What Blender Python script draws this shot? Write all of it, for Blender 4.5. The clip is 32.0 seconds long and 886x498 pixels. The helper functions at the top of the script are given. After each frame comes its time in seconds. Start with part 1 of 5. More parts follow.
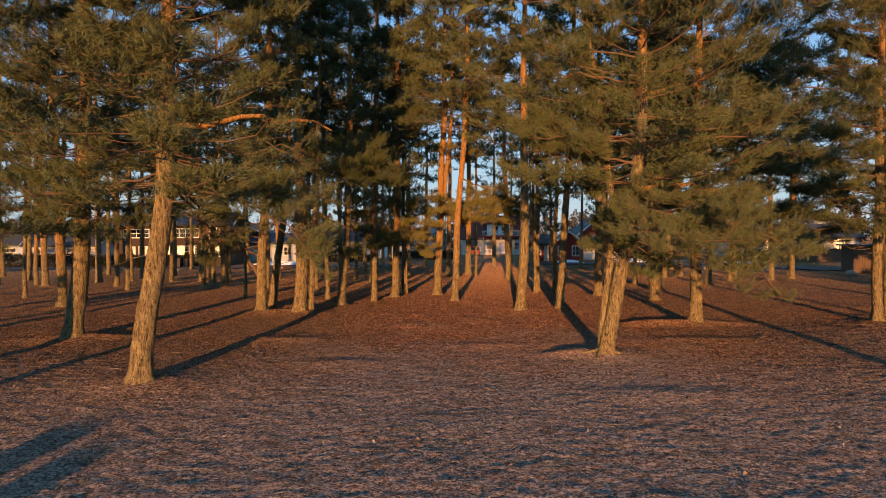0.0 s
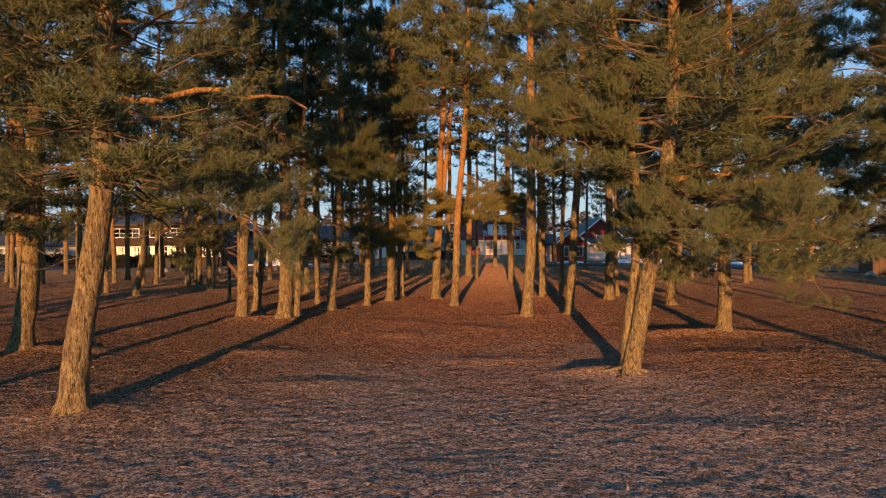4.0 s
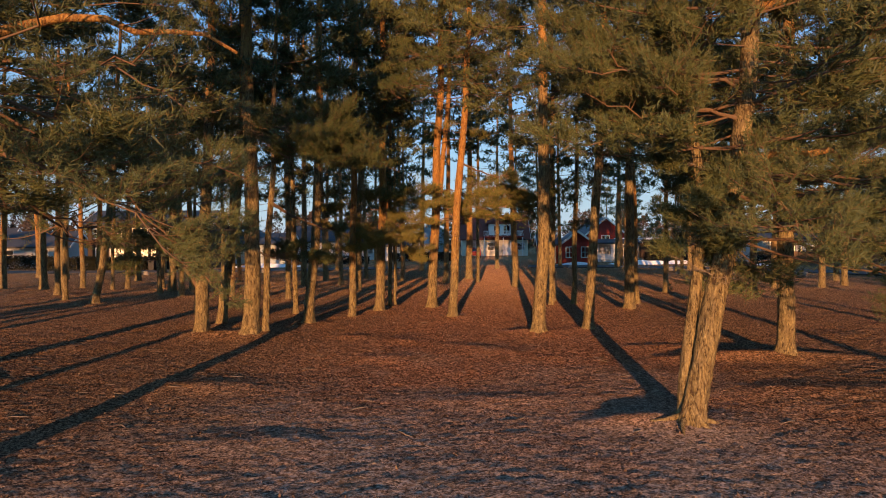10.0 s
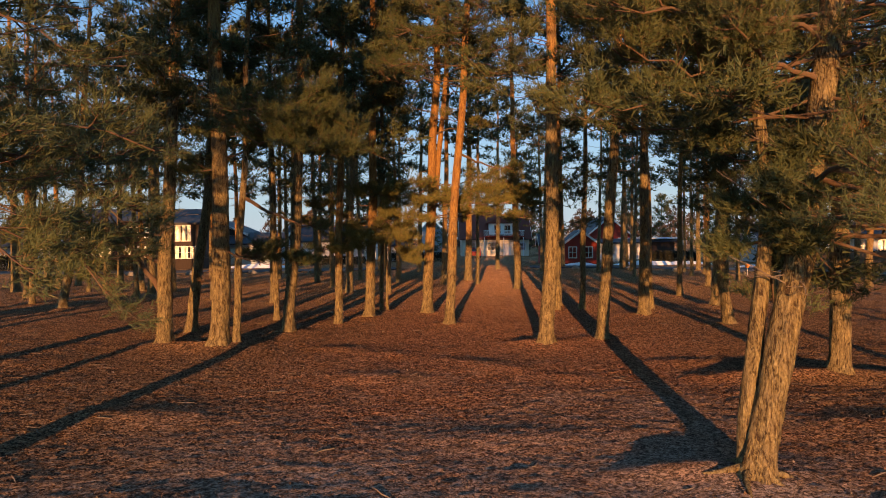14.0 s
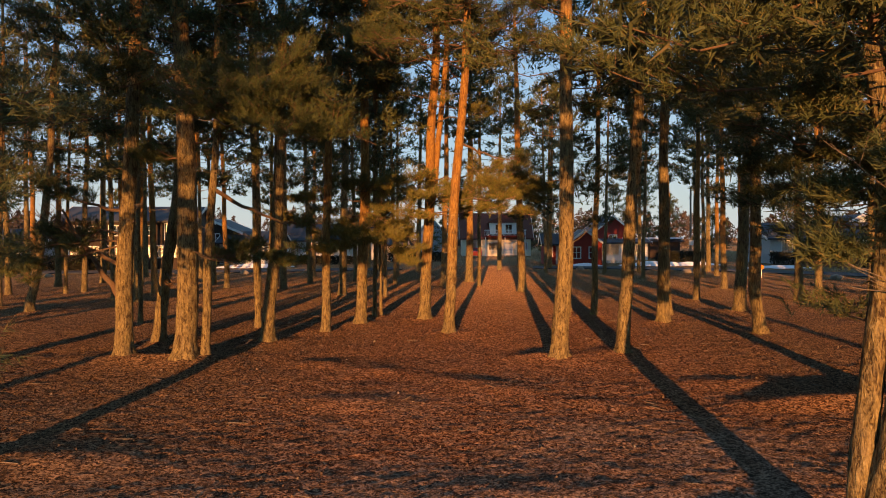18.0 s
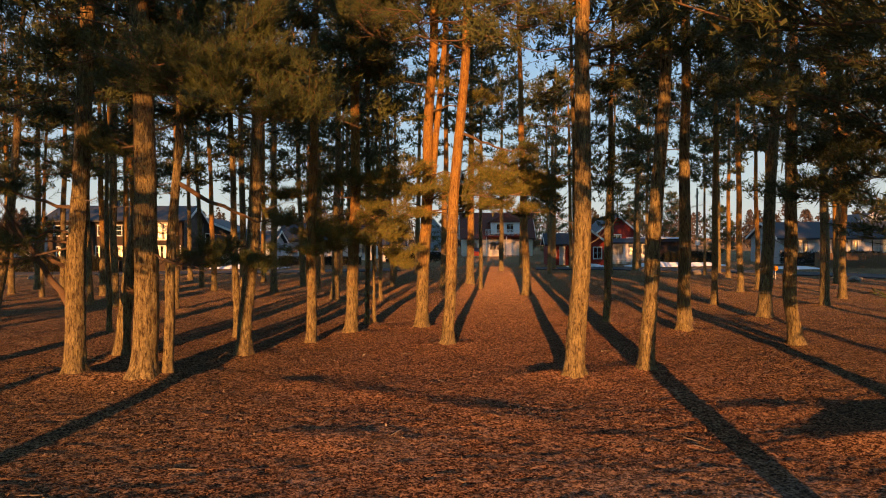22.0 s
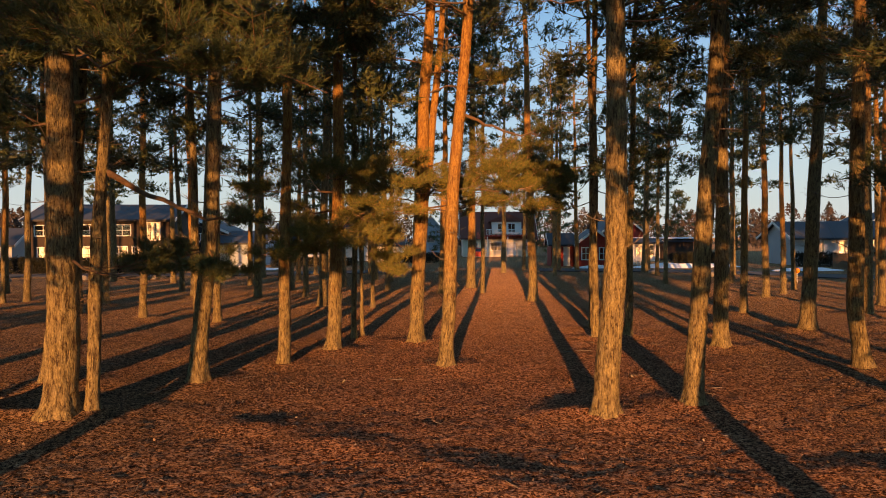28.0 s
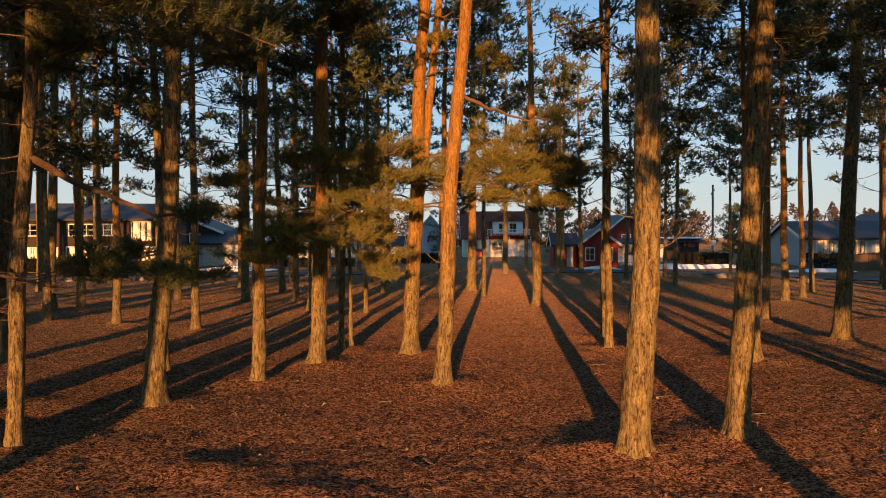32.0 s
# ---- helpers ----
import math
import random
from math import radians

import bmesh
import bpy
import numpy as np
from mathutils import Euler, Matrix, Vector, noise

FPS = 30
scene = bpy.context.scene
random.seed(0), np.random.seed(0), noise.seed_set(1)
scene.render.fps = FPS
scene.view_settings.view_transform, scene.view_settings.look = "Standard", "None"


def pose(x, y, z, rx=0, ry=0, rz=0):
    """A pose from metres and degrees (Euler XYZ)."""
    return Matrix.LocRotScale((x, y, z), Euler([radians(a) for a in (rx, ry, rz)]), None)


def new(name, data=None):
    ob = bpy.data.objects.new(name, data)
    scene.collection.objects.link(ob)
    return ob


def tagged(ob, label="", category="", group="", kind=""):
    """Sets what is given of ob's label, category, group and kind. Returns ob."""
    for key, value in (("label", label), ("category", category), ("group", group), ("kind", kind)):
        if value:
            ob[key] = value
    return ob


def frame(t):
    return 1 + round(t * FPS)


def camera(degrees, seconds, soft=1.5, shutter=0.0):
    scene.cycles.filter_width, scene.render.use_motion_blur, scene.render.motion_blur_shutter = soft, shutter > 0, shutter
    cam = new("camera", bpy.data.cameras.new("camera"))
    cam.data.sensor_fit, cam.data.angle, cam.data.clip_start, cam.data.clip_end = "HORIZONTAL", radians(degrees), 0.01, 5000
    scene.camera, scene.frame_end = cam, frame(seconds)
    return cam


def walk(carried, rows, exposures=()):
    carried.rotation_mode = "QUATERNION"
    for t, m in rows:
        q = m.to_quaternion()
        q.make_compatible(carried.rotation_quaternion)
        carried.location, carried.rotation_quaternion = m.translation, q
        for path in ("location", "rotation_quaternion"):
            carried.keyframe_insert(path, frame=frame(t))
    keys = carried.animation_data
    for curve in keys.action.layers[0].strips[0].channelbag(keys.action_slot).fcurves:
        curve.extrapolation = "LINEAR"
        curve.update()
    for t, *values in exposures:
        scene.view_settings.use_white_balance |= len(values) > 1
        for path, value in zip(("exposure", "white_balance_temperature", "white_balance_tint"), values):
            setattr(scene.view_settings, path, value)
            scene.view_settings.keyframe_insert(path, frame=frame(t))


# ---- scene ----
cam = camera(69.9, 32.0, 1.0)
METRES, EYE, TILT, LEAN, TURN = 16.62, 2.9, -5.373, 2.254, -0.095
ROWS = [
    (0.0, 0.0, 0.0, 0.0, -0.14, 4.44, -1.81),
    (0.5, 0.0001, 0.0139, 0.001, -0.14, 4.44, -1.82),
    (1.0, 0.0002, 0.0294, 0.0022, -0.14, 4.44, -1.82),
    (1.5, 0.0006, 0.0454, 0.0031, -0.13, 4.44, -1.82),
    (2.0, 0.0008, 0.0623, 0.004, -0.14, 4.45, -1.82),
    (2.5, 0.0011, 0.0796, 0.0053, -0.14, 4.44, -1.82),
    (3.0, 0.0016, 0.0974, 0.007, -0.14, 4.45, -1.83),
    (3.5, 0.0025, 0.1154, 0.009, -0.14, 4.45, -1.83),
    (5.5, 0.0039, 0.1877, 0.0185, -0.13, 4.44, -1.79),
    (6.0, 0.0041, 0.2057, 0.0204, -0.13, 4.45, -1.79),
    (6.5, 0.0044, 0.2239, 0.0222, -0.12, 4.45, -1.79),
    (7.0, 0.0046, 0.2419, 0.0239, -0.13, 4.44, -1.8),
    (7.5, 0.005, 0.2592, 0.0252, -0.14, 4.46, -1.8),
    (8.0, 0.0057, 0.277, 0.0267, -0.14, 4.47, -1.8),
    (8.5, 0.007, 0.2949, 0.0286, -0.14, 4.46, -1.8),
    (9.0, 0.0082, 0.3129, 0.0302, -0.14, 4.46, -1.84),
    (9.5, 0.0096, 0.3307, 0.0313, -0.13, 4.47, -1.83),
    (10.0, 0.0107, 0.3482, 0.0327, -0.13, 4.48, -1.81),
    (10.5, 0.0119, 0.3658, 0.0342, -0.12, 4.48, -1.83),
    (11.0, 0.0131, 0.3834, 0.0357, -0.12, 4.48, -1.83),
    (11.5, 0.0139, 0.4012, 0.037, -0.12, 4.48, -1.83),
    (12.0, 0.0148, 0.4186, 0.0383, -0.12, 4.48, -1.81),
    (12.5, 0.0158, 0.4359, 0.0391, -0.12, 4.49, -1.83),
    (13.0, 0.017, 0.4525, 0.0404, -0.12, 4.49, -1.83),
    (13.5, 0.0184, 0.4693, 0.042, -0.12, 4.48, -1.82),
    (14.0, 0.019, 0.4853, 0.0434, -0.13, 4.48, -1.82),
    (14.5, 0.0193, 0.5013, 0.0444, -0.14, 4.48, -1.84),
    (16.5, 0.0206, 0.5669, 0.0492, -0.13, 4.47, -2.0),
    (17.0, 0.0209, 0.5823, 0.0511, -0.13, 4.46, -1.99),
    (17.5, 0.0209, 0.5974, 0.0528, -0.12, 4.45, -2.0),
    (18.0, 0.0214, 0.6124, 0.0546, -0.12, 4.44, -1.99),
    (18.5, 0.0223, 0.627, 0.0563, -0.1, 4.44, -2.0),
    (19.0, 0.0226, 0.6418, 0.0579, -0.1, 4.44, -1.99),
    (19.5, 0.0228, 0.6563, 0.0595, -0.1, 4.44, -1.99),
    (20.0, 0.0232, 0.671, 0.061, -0.09, 4.44, -1.99),
    (20.5, 0.0239, 0.6855, 0.062, -0.08, 4.45, -1.98),
    (21.0, 0.0241, 0.6999, 0.0636, -0.09, 4.44, -1.98),
    (21.5, 0.0245, 0.7139, 0.0652, -0.07, 4.42, -1.98),
    (22.0, 0.0248, 0.7281, 0.0665, -0.07, 4.42, -1.97),
    (22.5, 0.0253, 0.7421, 0.068, -0.07, 4.43, -1.98),
    (23.0, 0.0258, 0.7564, 0.0695, -0.06, 4.42, -1.98),
    (23.5, 0.0262, 0.7699, 0.0709, -0.06, 4.42, -1.98),
    (24.0, 0.0269, 0.7829, 0.0724, -0.04, 4.42, -1.98),
    (24.5, 0.0273, 0.7966, 0.0739, -0.03, 4.42, -1.98),
    (25.0, 0.0276, 0.81, 0.0755, -0.03, 4.42, -1.98),
    (25.5, 0.0278, 0.8234, 0.0771, -0.04, 4.41, -1.99),
    (27.5, 0.028, 0.8759, 0.0829, -0.06, 4.38, -1.97),
    (28.0, 0.0282, 0.889, 0.0842, -0.06, 4.39, -1.96),
    (28.5, 0.0288, 0.9022, 0.0856, -0.05, 4.39, -1.95),
    (29.0, 0.0293, 0.9154, 0.0869, -0.04, 4.39, -1.94),
    (29.5, 0.0298, 0.9285, 0.0884, -0.04, 4.38, -1.94),
    (30.0, 0.0303, 0.9415, 0.0898, -0.03, 4.38, -1.95),
    (30.5, 0.0307, 0.9547, 0.091, -0.03, 4.39, -1.95),
    (31.0, 0.031, 0.968, 0.0921, -0.03, 4.38, -1.94),
    (31.5, 0.0317, 0.9814, 0.0931, -0.02, 4.39, -1.97),
    (32.0, 0.033, 0.9945, 0.0942, -0.01, 4.39, -1.97),
]
EXPOSURES = [(0.0, 0.62, 6200, 9), (7.0, 0.61, 5850, 8), (12.0, 0.61, 5900, 9), (14.0, 0.58, 6250, 11), (17.0, 0.62, 7000, 13), (20.0, 0.65, 7500, 15), (25.0, 0.69, 7500, 15), (32.0, 0.71, 7250, 14)]
walk(cam, [(t, pose(0, 0, EYE, TILT, LEAN, TURN) @ pose(METRES * x, METRES * y, METRES * z, 90 + pitch, roll, yaw)) for t, x, y, z, yaw, pitch, roll in ROWS], EXPOSURES)

# ---- sky and sun: low evening sun behind the camera ----
SUN_UP, SUN_AZ = 4.7, 5.0  # elevation; shadows run this many degrees to the right of +y
world = bpy.data.worlds.new("evening_sky")
scene.world = world
world.use_nodes = True
wn, wl = world.node_tree.nodes, world.node_tree.links
wn.clear()
sky = wn.new("ShaderNodeTexSky")
sky.sky_type = 'NISHITA'
sky.sun_disc = False
sky.sun_elevation = radians(SUN_UP)
sky.sun_rotation = radians(180 + SUN_AZ)
sky.air_density, sky.dust_density, sky.ozone_density = 1.0, 0.0, 3.5
bg = wn.new("ShaderNodeBackground")
bg.inputs[1].default_value = 0.165
wo = wn.new("ShaderNodeOutputWorld")
tint = wn.new("ShaderNodeMix")
tint.data_type, tint.blend_type = 'RGBA', 'MULTIPLY'
tint.inputs[0].default_value = 1.0
tint.inputs[7].default_value = (0.92, 1.03, 1.05, 1)
wl.new(sky.outputs[0], tint.inputs[6])
haze = wn.new("ShaderNodeMix")  # thin even haze that pales the evening blue
haze.data_type = 'RGBA'
haze.inputs[0].default_value = 0.26
haze.inputs[7].default_value = (1.55, 2.75, 3.95, 1)
wl.new(tint.outputs[2], haze.inputs[6])
wl.new(haze.outputs[2], bg.inputs[0])
wl.new(bg.outputs[0], wo.inputs[0])
sun = new("sun", bpy.data.lights.new("sun", 'SUN'))
sun.data.energy, sun.data.angle, sun.data.color = 5.0, radians(0.5), (1.0, 0.455, 0.16)
sun.matrix_world = pose(0, -40, 30, 90 - SUN_UP, 0, -SUN_AZ)


# ---- materials ----
class Nodes:
    """Small wrapper to write node trees briefly."""

    def __init__(self, name, rough=0.8):
        self.mat = bpy.data.materials.new(name)
        self.mat.use_nodes = True
        self.n, self.l = self.mat.node_tree.nodes, self.mat.node_tree.links
        self.b = self.n["Principled BSDF"]
        self.b.inputs["Roughness"].default_value = rough
        self.b.inputs["Specular IOR Level"].default_value = 0.25
        self.b.inputs["Diffuse Roughness"].default_value = 0.6

    def put(self, a, sock):
        if isinstance(a, bpy.types.NodeSocket):
            self.l.new(a, sock)
        else:
            sock.default_value = a

    def coord(self, scale=(1, 1, 1), kind="Object"):
        tc, mp = self.n.new("ShaderNodeTexCoord"), self.n.new("ShaderNodeMapping")
        mp.inputs["Scale"].default_value = scale
        self.l.new(tc.outputs[kind], mp.inputs[0])
        return mp.outputs[0]

    def noise(self, vec, scale, detail=4, rough=0.55, warp=0.0):
        t = self.n.new("ShaderNodeTexNoise")
        t.inputs["Scale"].default_value, t.inputs["Detail"].default_value = scale, detail
        t.inputs["Roughness"].default_value, t.inputs["Distortion"].default_value = rough, warp
        self.l.new(vec, t.inputs["Vector"])
        return t.outputs[0]

    def flecks(self, vec, scale):
        """A random value for each small cell."""
        t = self.n.new("ShaderNodeTexVoronoi")
        t.inputs["Scale"].default_value = scale
        self.l.new(vec, t.inputs["Vector"])
        return self.axis(t.outputs["Color"], 0)

    def ramp(self, fac, stops):
        r = self.n.new("ShaderNodeValToRGB")
        e = r.color_ramp.elements
        while len(e) < len(stops):
            e.new(0.5)
        for el, (p, c) in zip(e, stops):
            el.position = p
            el.color = (*c, 1) if len(c) == 3 else c
        self.l.new(fac, r.inputs[0])
        return r.outputs[0]

    def mix(self, fac, a, b, mode='MIX'):
        m = self.n.new("ShaderNodeMix")
        m.data_type, m.blend_type = 'RGBA', mode
        for v, s in ((fac, m.inputs[0]), (a, m.inputs[6]), (b, m.inputs[7])):
            if isinstance(v, tuple) and len(v) == 3:
                v = (*v, 1)
            self.put(v, s)
        return m.outputs[2]

    def math(self, op, a, b=0.5):
        m = self.n.new("ShaderNodeMath")
        m.operation = op
        self.put(a, m.inputs[0])
        self.put(b, m.inputs[1])
        return m.outputs[0]

    def axis(self, vec, i):
        s = self.n.new("ShaderNodeSeparateXYZ")
        self.l.new(vec, s.inputs[0])
        return s.outputs[i]

    def island(self):
        return self.n.new("ShaderNodeNewGeometry").outputs["Random Per Island"]

    def chance(self):
        return self.n.new("ShaderNodeObjectInfo").outputs["Random"]

    def color(self, c):
        self.put((*c, 1) if isinstance(c, tuple) and len(c) == 3 else c, self.b.inputs["Base Color"])
        return self

    def bump(self, h, strength=0.5, dist=0.02):
        b = self.n.new("ShaderNodeBump")
        b.inputs["Strength"].default_value, b.inputs["Distance"].default_value = strength, dist
        self.l.new(h, b.inputs["Height"])
        self.l.new(b.outputs[0], self.b.inputs["Normal"])
        return self


def bark_material(name, start):
    """Grey-yellow furrowed bark below, flaky orange bark from about the height start upwards."""
    m = Nodes(name, 0.85)
    ridge = m.noise(m.coord((1, 1, 0.20)), 24, 4, 0.6, 0.9)
    scale = m.noise(m.coord((1, 1, 0.42)), 38, 3, 0.6, 1.2)
    furrow = m.math('ADD', m.math('MULTIPLY', ridge, 0.65), m.math('MULTIPLY', scale, 0.35))
    crack = m.ramp(furrow, [(0.40, (0.0,) * 3), (0.48, (0.55,) * 3), (0.60, (1.0,) * 3)])
    fine = m.noise(m.coord((1, 1, 0.45)), 48, 6, 0.7)
    patch = m.noise(m.coord((1, 1, 0.5)), 7, 3)
    big = m.noise(m.coord(), 1.6, 3)
    low = m.ramp(fine, [(0.25, (0.15, 0.115, 0.052)), (0.5, (0.36, 0.285, 0.130)), (0.75, (0.62, 0.51, 0.26))])
    low = m.mix(m.ramp(patch, [(0.4, (0, 0, 0)), (0.7, (0.6,) * 3)]), low, (0.20, 0.155, 0.10))
    high = m.ramp(fine, [(0.25, (0.27, 0.14, 0.040)), (0.55, (0.49, 0.288, 0.080)), (0.8, (0.68, 0.45, 0.14))])
    high = m.mix(m.ramp(patch, [(0.5, (0, 0, 0)), (0.75, (0.55,) * 3)]), high, (0.20, 0.12, 0.07))
    z = m.axis(m.coord(), 2)
    up = m.math('ADD', m.math('MULTIPLY', z, 0.13), m.math('MULTIPLY', big, 0.7))
    up = m.math('SUBTRACT', up, 0.13 * start)
    fac = m.ramp(up, [(0.28, (0, 0, 0)), (0.58, (1.0,) * 3)])
    col = m.mix(fac, low, high)
    deep = m.mix(fac, (0.066, 0.042, 0.023), (0.22, 0.098, 0.038))
    col = m.mix(crack, deep, col)
    m.color(col)
    h = m.math('ADD', m.math('MULTIPLY', crack, 0.9), m.math('MULTIPLY', fine, 0.5))
    return m.bump(h, 1.0, 0.03).mat


def branch_material(name, tone):
    m = Nodes(name, 0.8)
    n = m.noise(m.coord(), 40, 4)
    b = m.noise(m.coord(), 2.5, 2)
    c = m.ramp(n, [(0.3, (0.075, 0.040, 0.022)), (0.6, (0.165, 0.085, 0.042)), (0.85, (0.27, 0.155, 0.085))])
    c = m.mix(m.math('MULTIPLY', b, 0.7), c, (0.22, 0.17, 0.12))
    c = m.mix(1.0, c, (tone, tone, tone), 'MULTIPLY')
    return m.color(c).bump(n, 0.4, 0.006).mat


def dead_branch_material():
    m = Nodes("dead_branch_bark", 0.85)
    n = m.noise(m.coord(), 35, 4)
    c = m.ramp(n, [(0.3, (0.13, 0.10, 0.08)), (0.6, (0.26, 0.21, 0.16)), (0.85, (0.38, 0.31, 0.24))])
    return m.color(c).bump(n, 0.4, 0.006).mat


def needle_material(name, tone):
    m = Nodes(name, 0.55)
    r = m.island()
    b = m.math('ADD', m.math('MULTIPLY', m.noise(m.coord(), 0.9, 3), 0.5), m.math('MULTIPLY', m.noise(m.coord(), 4.5, 2), 0.5))
    c = m.ramp(r, [(0.0, (0.030, 0.044, 0.025)), (0.45, (0.053, 0.078, 0.046)), (0.85, (0.082, 0.108, 0.062)), (1.0, (0.15, 0.130, 0.068))])
    c = m.mix(m.math('MULTIPLY', b, 0.6), c, m.mix(m.chance(), (0.040, 0.062, 0.042), (0.072, 0.090, 0.048)))
    c = m.mix(1.0, c, tone, 'MULTIPLY')
    m.color(c)
    return m.mat


def ground_colour(m, grain):
    """Red-brown needle litter among the trees, greyer matted turf out in the open, bare patches between."""
    co = m.coord()
    big = m.noise(co, 0.20, 4, 0.6)
    mid = m.noise(co, 1.1, 4, 0.6)
    inside = m.math('MULTIPLY', m.math('SUBTRACT', m.axis(co, 1), 17.0), 0.055)
    mask = m.math('ADD', m.math('ADD', inside, m.math('MULTIPLY', big, 1.1)), m.math('MULTIPLY', mid, 0.5))
    mask = m.ramp(mask, [(0.55, (0, 0, 0)), (1.0, (1, 1, 1))])
    litter = m.ramp(grain, [(0.34, (0.042, 0.020, 0.012)), (0.5, (0.22, 0.10, 0.053)), (0.68, (0.53, 0.30, 0.175))])
    turf = m.ramp(grain, [(0.34, (0.12, 0.088, 0.068)), (0.5, (0.29, 0.215, 0.166)), (0.68, (0.47, 0.370, 0.300))])
    green = m.ramp(m.noise(co, 0.7, 5, 0.7), [(0.55, (0, 0, 0)), (0.75, (0.5,) * 3)])
    turf = m.mix(green, turf, (0.12, 0.11, 0.055))
    base = m.mix(mask, turf, litter)
    # brighter strip down the avenue: low sun on the ground, painted in
    off = m.math('SUBTRACT', m.axis(co, 0), m.math('ADD', m.math('MULTIPLY', m.axis(co, 1), 0.062), 0.5))
    off = m.math('ADD', m.math('ABSOLUTE', off, 0.0), m.math('MULTIPLY', mid, 1.6))
    lane = m.ramp(m.math('MULTIPLY', off, 0.25), [(0.55, (1, 1, 1)), (0.95, (0, 0, 0))])
    side = m.ramp(m.math('MULTIPLY', off, 0.1), [(0.36, (0, 0, 0)), (0.75, (0.8,) * 3)])
    inner = m.ramp(m.math('MULTIPLY', m.axis(co, 1), 0.02), [(0.16, (0, 0, 0)), (0.34, (1.0,) * 3)])
    olive = m.ramp(grain, [(0.34, (0.028, 0.018, 0.011)), (0.5, (0.165, 0.099, 0.052)), (0.68, (0.40, 0.26, 0.145))])
    base = m.mix(m.math('MULTIPLY', side, inner), base, olive)
    # dry grass paler towards the street: low sun it catches, put into the colour
    dry = m.ramp(grain, [(0.34, (0.11, 0.068, 0.032)), (0.5, (0.34, 0.21, 0.098)), (0.68, (0.52, 0.35, 0.18))])
    outer = m.ramp(m.math('ADD', m.math('MULTIPLY', m.axis(co, 1), 0.01), m.math('MULTIPLY', mid, 0.1)), [(0.36, (0, 0, 0)), (0.58, (0.7,) * 3)])
    base = m.mix(outer, base, dry)
    start = m.ramp(m.math('MULTIPLY', m.axis(co, 1), 0.01), [(0.27, (0, 0, 0)), (0.48, (0.65,) * 3)])
    sunlit_litter = m.ramp(grain, [(0.34, (0.29, 0.135, 0.062)), (0.5, (0.50, 0.265, 0.13)), (0.68, (0.66, 0.41, 0.22))])
    return m.mix(m.math('MULTIPLY', lane, start), base, sunlit_litter)


def ground_material():
    m = Nodes("dry_turf_and_needle_litter", 0.95)
    m.b.inputs["Specular IOR Level"].default_value = 0.05
    m.b.inputs["Diffuse Roughness"].default_value = 1.0
    fine = m.math('ADD', m.math('MULTIPLY', m.flecks(m.coord((1, 1.6, 1)), 38), 0.5), m.math('MULTIPLY', m.flecks(m.coord((1.5, 1, 1)), 17), 0.25))
    fine = m.math('ADD', fine, m.math('MULTIPLY', m.noise(m.coord(), 12, 4), 0.25))
    tuft = m.noise(m.coord((1, 1.5, 1)), 10, 5, 0.65, 0.4)
    c = ground_colour(m, fine)
    # hollows between tufts darkened, their own shade painted into the colour
    tuft_shade = m.ramp(tuft, [(0.38, (0.40,) * 3), (0.52, (1.0,) * 3)])
    c = m.mix(1.0, c, tuft_shade, 'MULTIPLY')
    humus = m.ramp(m.noise(m.coord(), 1.5, 6, 0.7, 0.3), [(0.52, (0, 0, 0)), (0.68, (0.62,) * 3)])
    m.color(m.mix(humus, c, (0.058, 0.042, 0.028)))
    h = m.math('ADD', tuft, m.math('MULTIPLY', fine, 0.5))
    return m.bump(h, 0.8, 0.05).mat


def blade_material():
    m = Nodes("dry_grass_and_needles", 0.8)
    m.b.inputs["Specular IOR Level"].default_value = 0.1
    m.color(m.mix(1.0, ground_colour(m, m.island()), (1.0, 0.95, 0.9), "MULTIPLY"))
    return m.mat


def plain(name, col, rough=0.7, var=0.25, scale=6.0, bump=0.2, metal=0.0, stretch=(1, 1, 1)):
    m = Nodes(name, rough)
    n = m.noise(m.coord(stretch), scale, 4)
    big = m.noise(m.coord(), 0.7, 3)
    dark, lite = tuple(c * (1 - var) for c in col), tuple(min(1, c * (1 + var)) for c in col)
    c = m.ramp(n, [(0.3, dark), (0.7, lite)])
    c = m.mix(m.math('MULTIPLY', big, 0.35), c, dark)
    m.color(c)
    m.b.inputs["Metallic"].default_value = metal
    return m.bump(n, bump, 0.01).mat


def glass_material():
    m = Nodes("window_glass", 0.03)
    m.color((0.9, 0.95, 1.0))
    m.b.inputs["Transmission Weight"].default_value = 1.0
    m.b.inputs["IOR"].default_value = 1.5
    return m.mat


BARK, ORANGE_BARK = bark_material("pine_bark", 6.8), bark_material("orange_pine_bark", 2.2)
# branch bark brightened for twigs of the golden boughs, sunlight painted in
SUNLIT_TWIG = branch_material("sunlit_twig_bark", 2.4)
BRANCH, DEAD, NEEDLES, GROUND = branch_material("branch_bark", 0.95), dead_branch_material(), needle_material("pine_needles", (1.75, 1.56, 1.12)), ground_material()
# needles tinted yellow where low sun strikes the boughs: light put in the colour
SUNLIT_TINT_NEEDLES = needle_material("sunlit_tint_pine_needles", (1.3, 1.24, 0.82))
# golden copy for the low boughs: evening sun painted into the needle colour
SUNLIT_GOLD_NEEDLES = needle_material("sunlit_gold_pine_needles", (2.75, 2.0, 1.08))
# darker copy for bough interiors, shade put into the colour
SHADE_NEEDLES = needle_material("shade_toned_needles", (1.15, 0.98, 0.72))
GLASS = glass_material()
WHITE = plain("white_painted_wood", (0.78, 0.77, 0.74), 0.55, 0.06, 3, 0.1)
CREAM = plain("cream_boards", (0.72, 0.66, 0.52), 0.6, 0.08, 3, 0.2, 0, (6, 6, 0.3))
FALU = plain("red_painted_boards", (0.33, 0.045, 0.03), 0.75, 0.2, 5, 0.3, 0, (6, 6, 0.3))
